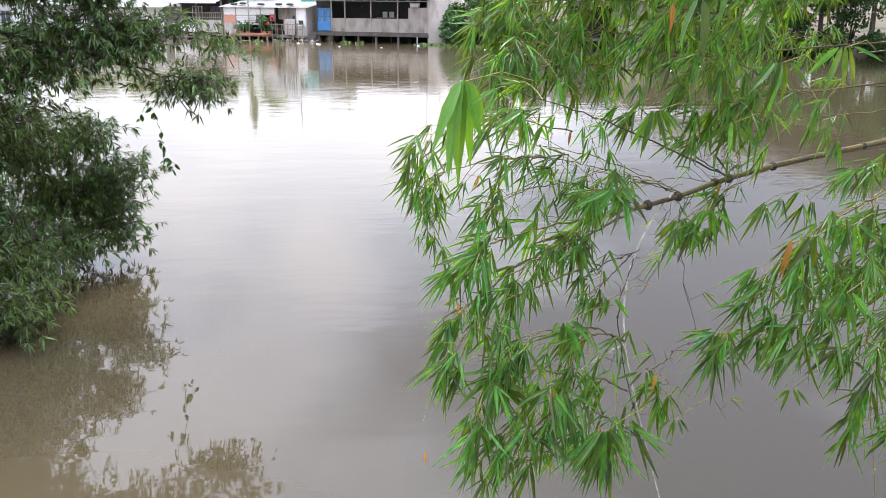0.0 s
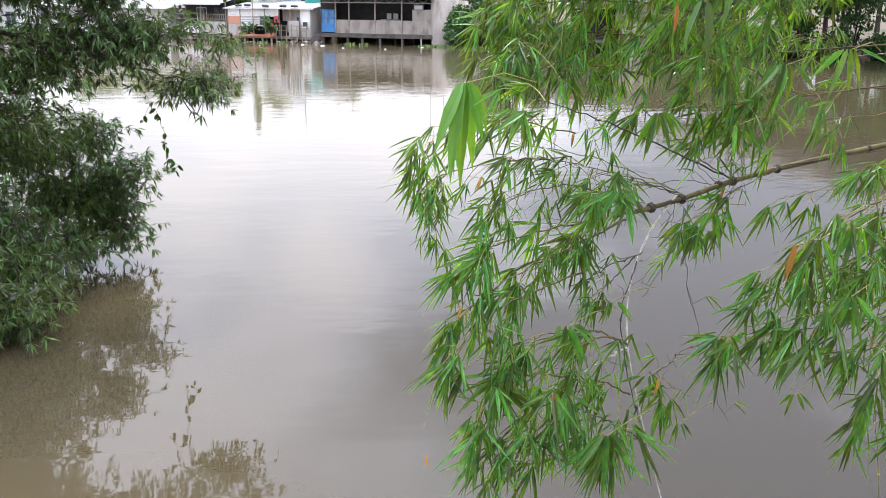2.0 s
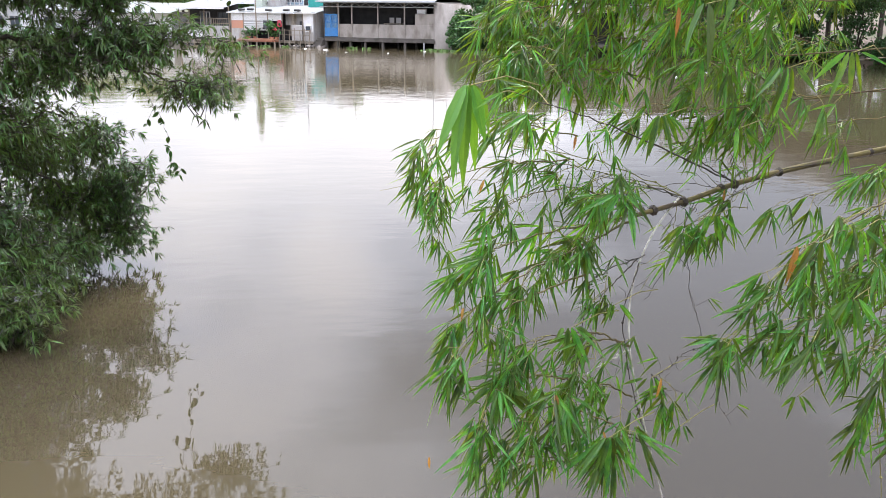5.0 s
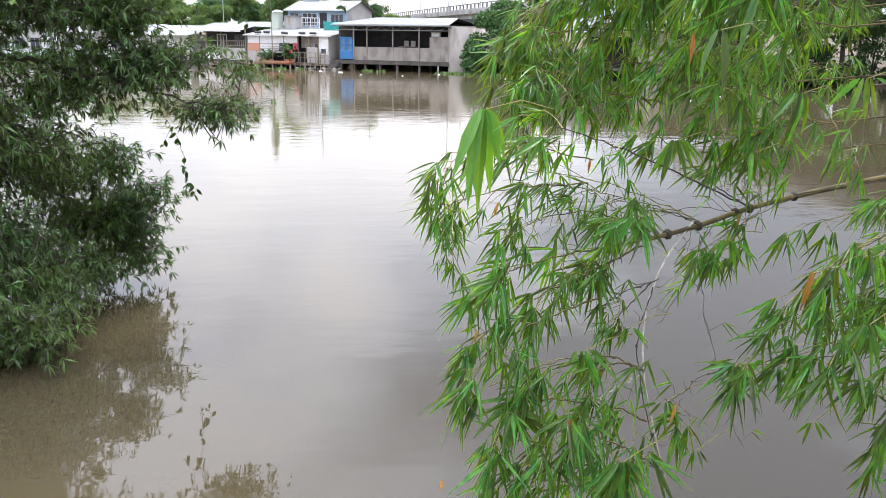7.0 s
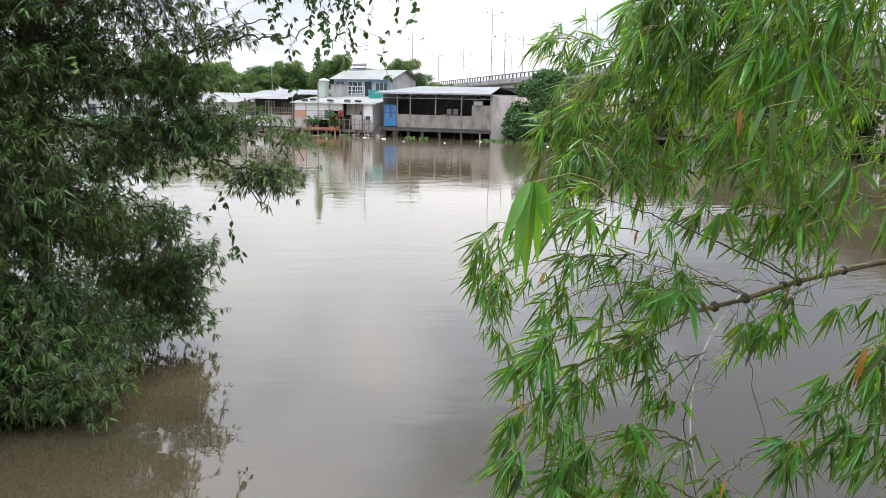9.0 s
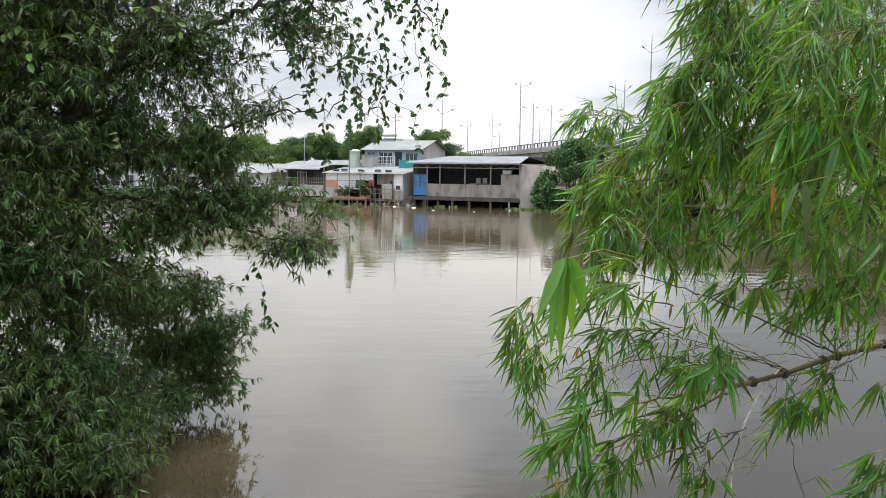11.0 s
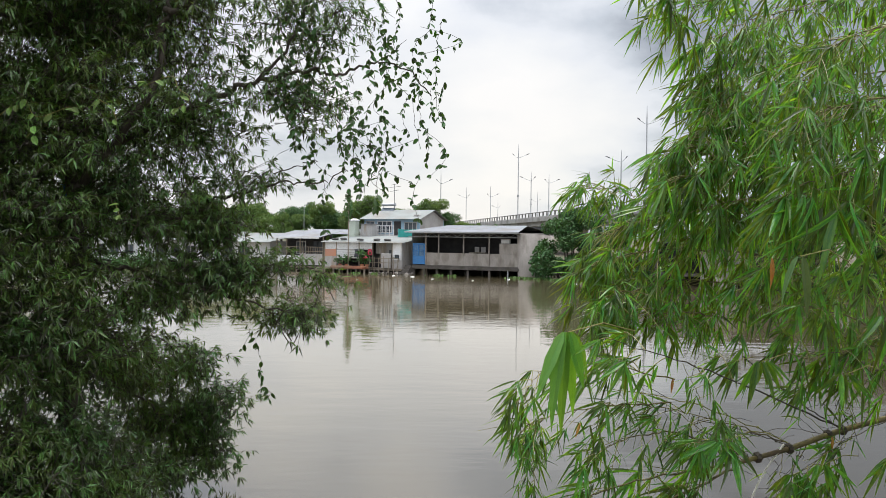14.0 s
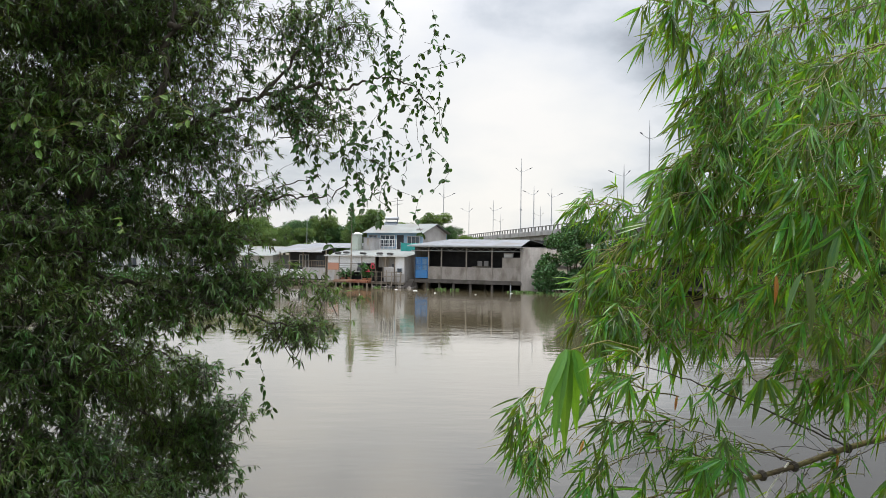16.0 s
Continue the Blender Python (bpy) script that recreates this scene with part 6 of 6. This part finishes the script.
    bare([(1.21, 2.95, 2.34), (1.26, 2.92, 2.39), (1.29, 2.88, 2.46), (1.40, 2.80, 2.55)], 0.0016, M_TWIG_DARK)
    bare([(1.41, 3.33, 2.97), (1.02, 3.20, 3.14), (0.61, 3.05, 3.24)], 0.0024, M_TWIG)
    bare([(1.71, 3.50, 2.99), (1.50, 3.40, 3.11), (1.17, 3.20, 3.34)], 0.003, M_TWIG_DARK)
    bare([(1.14, 3.14, 2.94), (0.96, 3.10, 2.91), (0.77, 3.05, 2.95)], 0.002, M_TWIG)
    bare([(1.41, 3.32, 2.96), (1.23, 3.25, 3.03), (0.99, 3.15, 3.10)], 0.0022, M_TWIG_DARK)
    bare([(1.21, 2.95, 2.34), (1.25, 2.90, 2.32), (1.28, 2.88, 2.26)], 0.0014, M_TWIG)
    bare([(2.25, 3.20, 3.00), (1.90, 2.95, 2.91), (1.58, 2.80, 2.87)], 0.003, M_TWIG)
    bare([(2.05, 3.00, 3.05), (2.12, 2.95, 2.72), (2.07, 2.90, 2.41), (2.12, 2.85, 2.08), (2.18, 2.83, 1.72)], 0.003, M_TWIG)
    for k in range(16):
        i = 30 + int(18 * rng.random())
        p0 = main[i]
        d = np.array([-0.55 - 0.4 * rng.random(), -0.35 * rng.random(), 0.75 * rng.normal()])
        d *= (0.22 + 0.3 * rng.random()) / np.linalg.norm(d)
        bare([p0, p0 + d * 0.5 + rng.normal(size=3) * 0.03, p0 + d], 0.0016, M_TWIG_DARK if k % 2 else M_TWIG, False)
    # broad fans of large leaves at tips near the camera: place, leaves, length, width
    fans = (((0.38, 2.44, 3.51), 6, 0.28, 0.036), ((1.06, 2.44, 3.74), 2, 0.19, 0.031), ((1.49, 2.74, 3.54), 6, 0.17, 0.020), ((1.71, 2.74, 3.59), 5, 0.17, 0.020),
            ((1.00, 2.89, 3.08), 8, 0.16, 0.019), ((1.11, 2.84, 3.37), 9, 0.15, 0.018), ((1.42, 2.89, 3.32), 7, 0.14, 0.017), ((1.83, 2.74, 2.97), 8, 0.19, 0.022),
            ((1.78, 2.64, 2.75), 9, 0.19, 0.022), ((1.63, 2.64, 2.96), 5, 0.16, 0.019), ((0.95, 2.69, 2.22), 12, 0.18, 0.021), ((0.56, 2.75, 2.40), 10, 0.18, 0.021),
            ((0.83, 2.85, 2.59), 8, 0.17, 0.020), ((1.38, 2.75, 2.57), 9, 0.13, 0.015), ((1.54, 2.78, 2.53), 9, 0.13, 0.015), ((1.28, 2.84, 2.17), 5, 0.10, 0.012),
            ((1.17, 2.90, 2.35), 7, 0.12, 0.014), ((1.04, 3.00, 2.62), 6, 0.11, 0.013), ((1.93, 2.65, 2.36), 7, 0.18, 0.021), ((1.88, 2.65, 2.15), 4, 0.12, 0.014),
            ((1.66, 2.70, 2.35), 4, 0.11, 0.013), ((1.42, 3.30, 2.85), 7, 0.14, 0.017), ((1.54, 3.30, 2.89), 7, 0.15, 0.018))
    for place, count, length, width in fans:
        place = np.array(place)
        broad = width > 0.03
        tube(twig_bm, [Vector(place - off), Vector(place - off + np.array([0.12, 0.08, 0.02])), Vector(place - off + np.array([0.25, 0.22, -0.02]))], [0.0018, 0.002, 0.0022], 5)
        lean = 0.25 * rng.normal() if not broad else 0.0
        for i in range(count):
            a = (i - (count - 1) / 2) / max(count - 1, 1) * (1.6 if not broad else 0.9 if place[0] < 0.6 else 0.45)
            a += 0.0 if broad else 0.15 * rng.normal()
            d = np.array([math.sin(a + lean), 0.25 * rng.normal(), -math.cos(a + lean) + 0.12 * rng.normal()])
            k = 1.0 - 0.3 * abs(a) + (0.13 if broad else 0.2) * rng.normal()
            leaves.append((place + np.array([0.03 * a, 0, 0]), d, length * k, width * (0.8 + 0.35 * rng.random()), 0.05, 1.5, 0))
    # single withered leaves
    for place, length in (((1.58, 2.70, 2.93), 0.16), ((0.42, 2.80, 2.70), 0.06), ((0.50, 2.90, 3.14), 0.06), ((1.62, 3.40, 2.98), 0.07), ((0.93, 2.70, 2.24), 0.05), ((1.04, 2.60, 3.73), 0.10), ((1.19, 2.85, 2.37), 0.10), ((0.85, 3.00, 3.28), 0.06), ((0.76, 2.75, 2.37), 0.12), ((0.30, 2.80, 2.11), 0.06)):
        leaves.append((np.array(place), np.array([0.2 * rng.normal() + 0.1, 0.1, -1.0]), length, length * 0.17, 0.1, 1.5, 1))

    arr = lambda k: np.array([l[k] for l in leaves])
    base, way, size, width, droop = arr(0), arr(1), arr(2), arr(3), arr(4)
    face = rng.normal(size=base.shape) * (0.6 - 0.17 * arr(5))[:, None] + np.array([0.0, -0.55, 0.6]) + arr(5)[:, None] * np.array([-0.1, -0.8, 0.6])
    order = np.argsort(np.linalg.norm(base - np.array([0.9, 1.6, 3.2]), axis=1))
    dry = arr(6) > 0
    order = np.concatenate([np.flatnonzero(dry), order[~dry[order]]])
    near, rest = order[:300], order[300:]
    v, f = blades(base[rest] - off, way[rest], face[rest], size[rest], width[rest], droop[rest])
    tagged(mesh_object("foliage", leaf_mesh("foliage", v, f), M_LEAF, clump), kind="stuff")
    paint = [M_LEAF_YOUNG if width[i] > 0.029 and base[i][0] < 0.6 else M_LEAF_DULL if width[i] > 0.029 else M_LEAF_DRY if dry[i] else M_LEAF for i in range(len(base))]
    leaf_parts(clump, near, base - off, way, face, size, width, paint)
    tagged(part("twig_tangle", twig_bm, M_TWIG, clump), kind="stuff")
    if len(dark_bm.verts):
        tagged(part("dead_twig_tangle", dark_bm, M_TWIG_DARK, clump), kind="stuff")
    else:
        dark_bm.free()
    # the bleached creeper stem that hangs from the branch
    stem = bend([(1.38, 3.30, 2.97), (1.26, 3.20, 2.88), (1.17, 3.12, 2.76), (1.12, 3.06, 2.62), (1.11, 3.00, 2.45), (1.13, 2.95, 2.30), (1.18, 2.90, 2.08), (1.26, 2.85, 1.79), (1.32, 2.83, 1.62)], 8)
    part("hanging_stem", stick(stem - off, list(np.linspace(0.0045, 0.0025, len(stem))), 6), M_VINE, clump, "bleached bare hanging stem")


make_bamboo()


def make_blue_strip():
    t = thing("plastic_strip", pose(-4.93, 10.95, 4.1), "torn blue plastic strip caught in the tree", "plastic")
    bm = bmesh.new()
    bmesh.ops.create_grid(bm, x_segments=3, y_segments=9, size=0.5)
    for v in bm.verts:
        x, y = v.co.x, v.co.y
        v.co = Vector((x * 0.07 + 0.02 * math.sin(y * 7), 0.03 * math.sin(y * 9 + x * 3), y * 0.3 + 0.15))
    bmesh.ops.solidify(bm, geom=bm.faces[:], thickness=0.004)
    part("strip", bm, M_BLUE, t, smooth=True)


make_blue_strip()
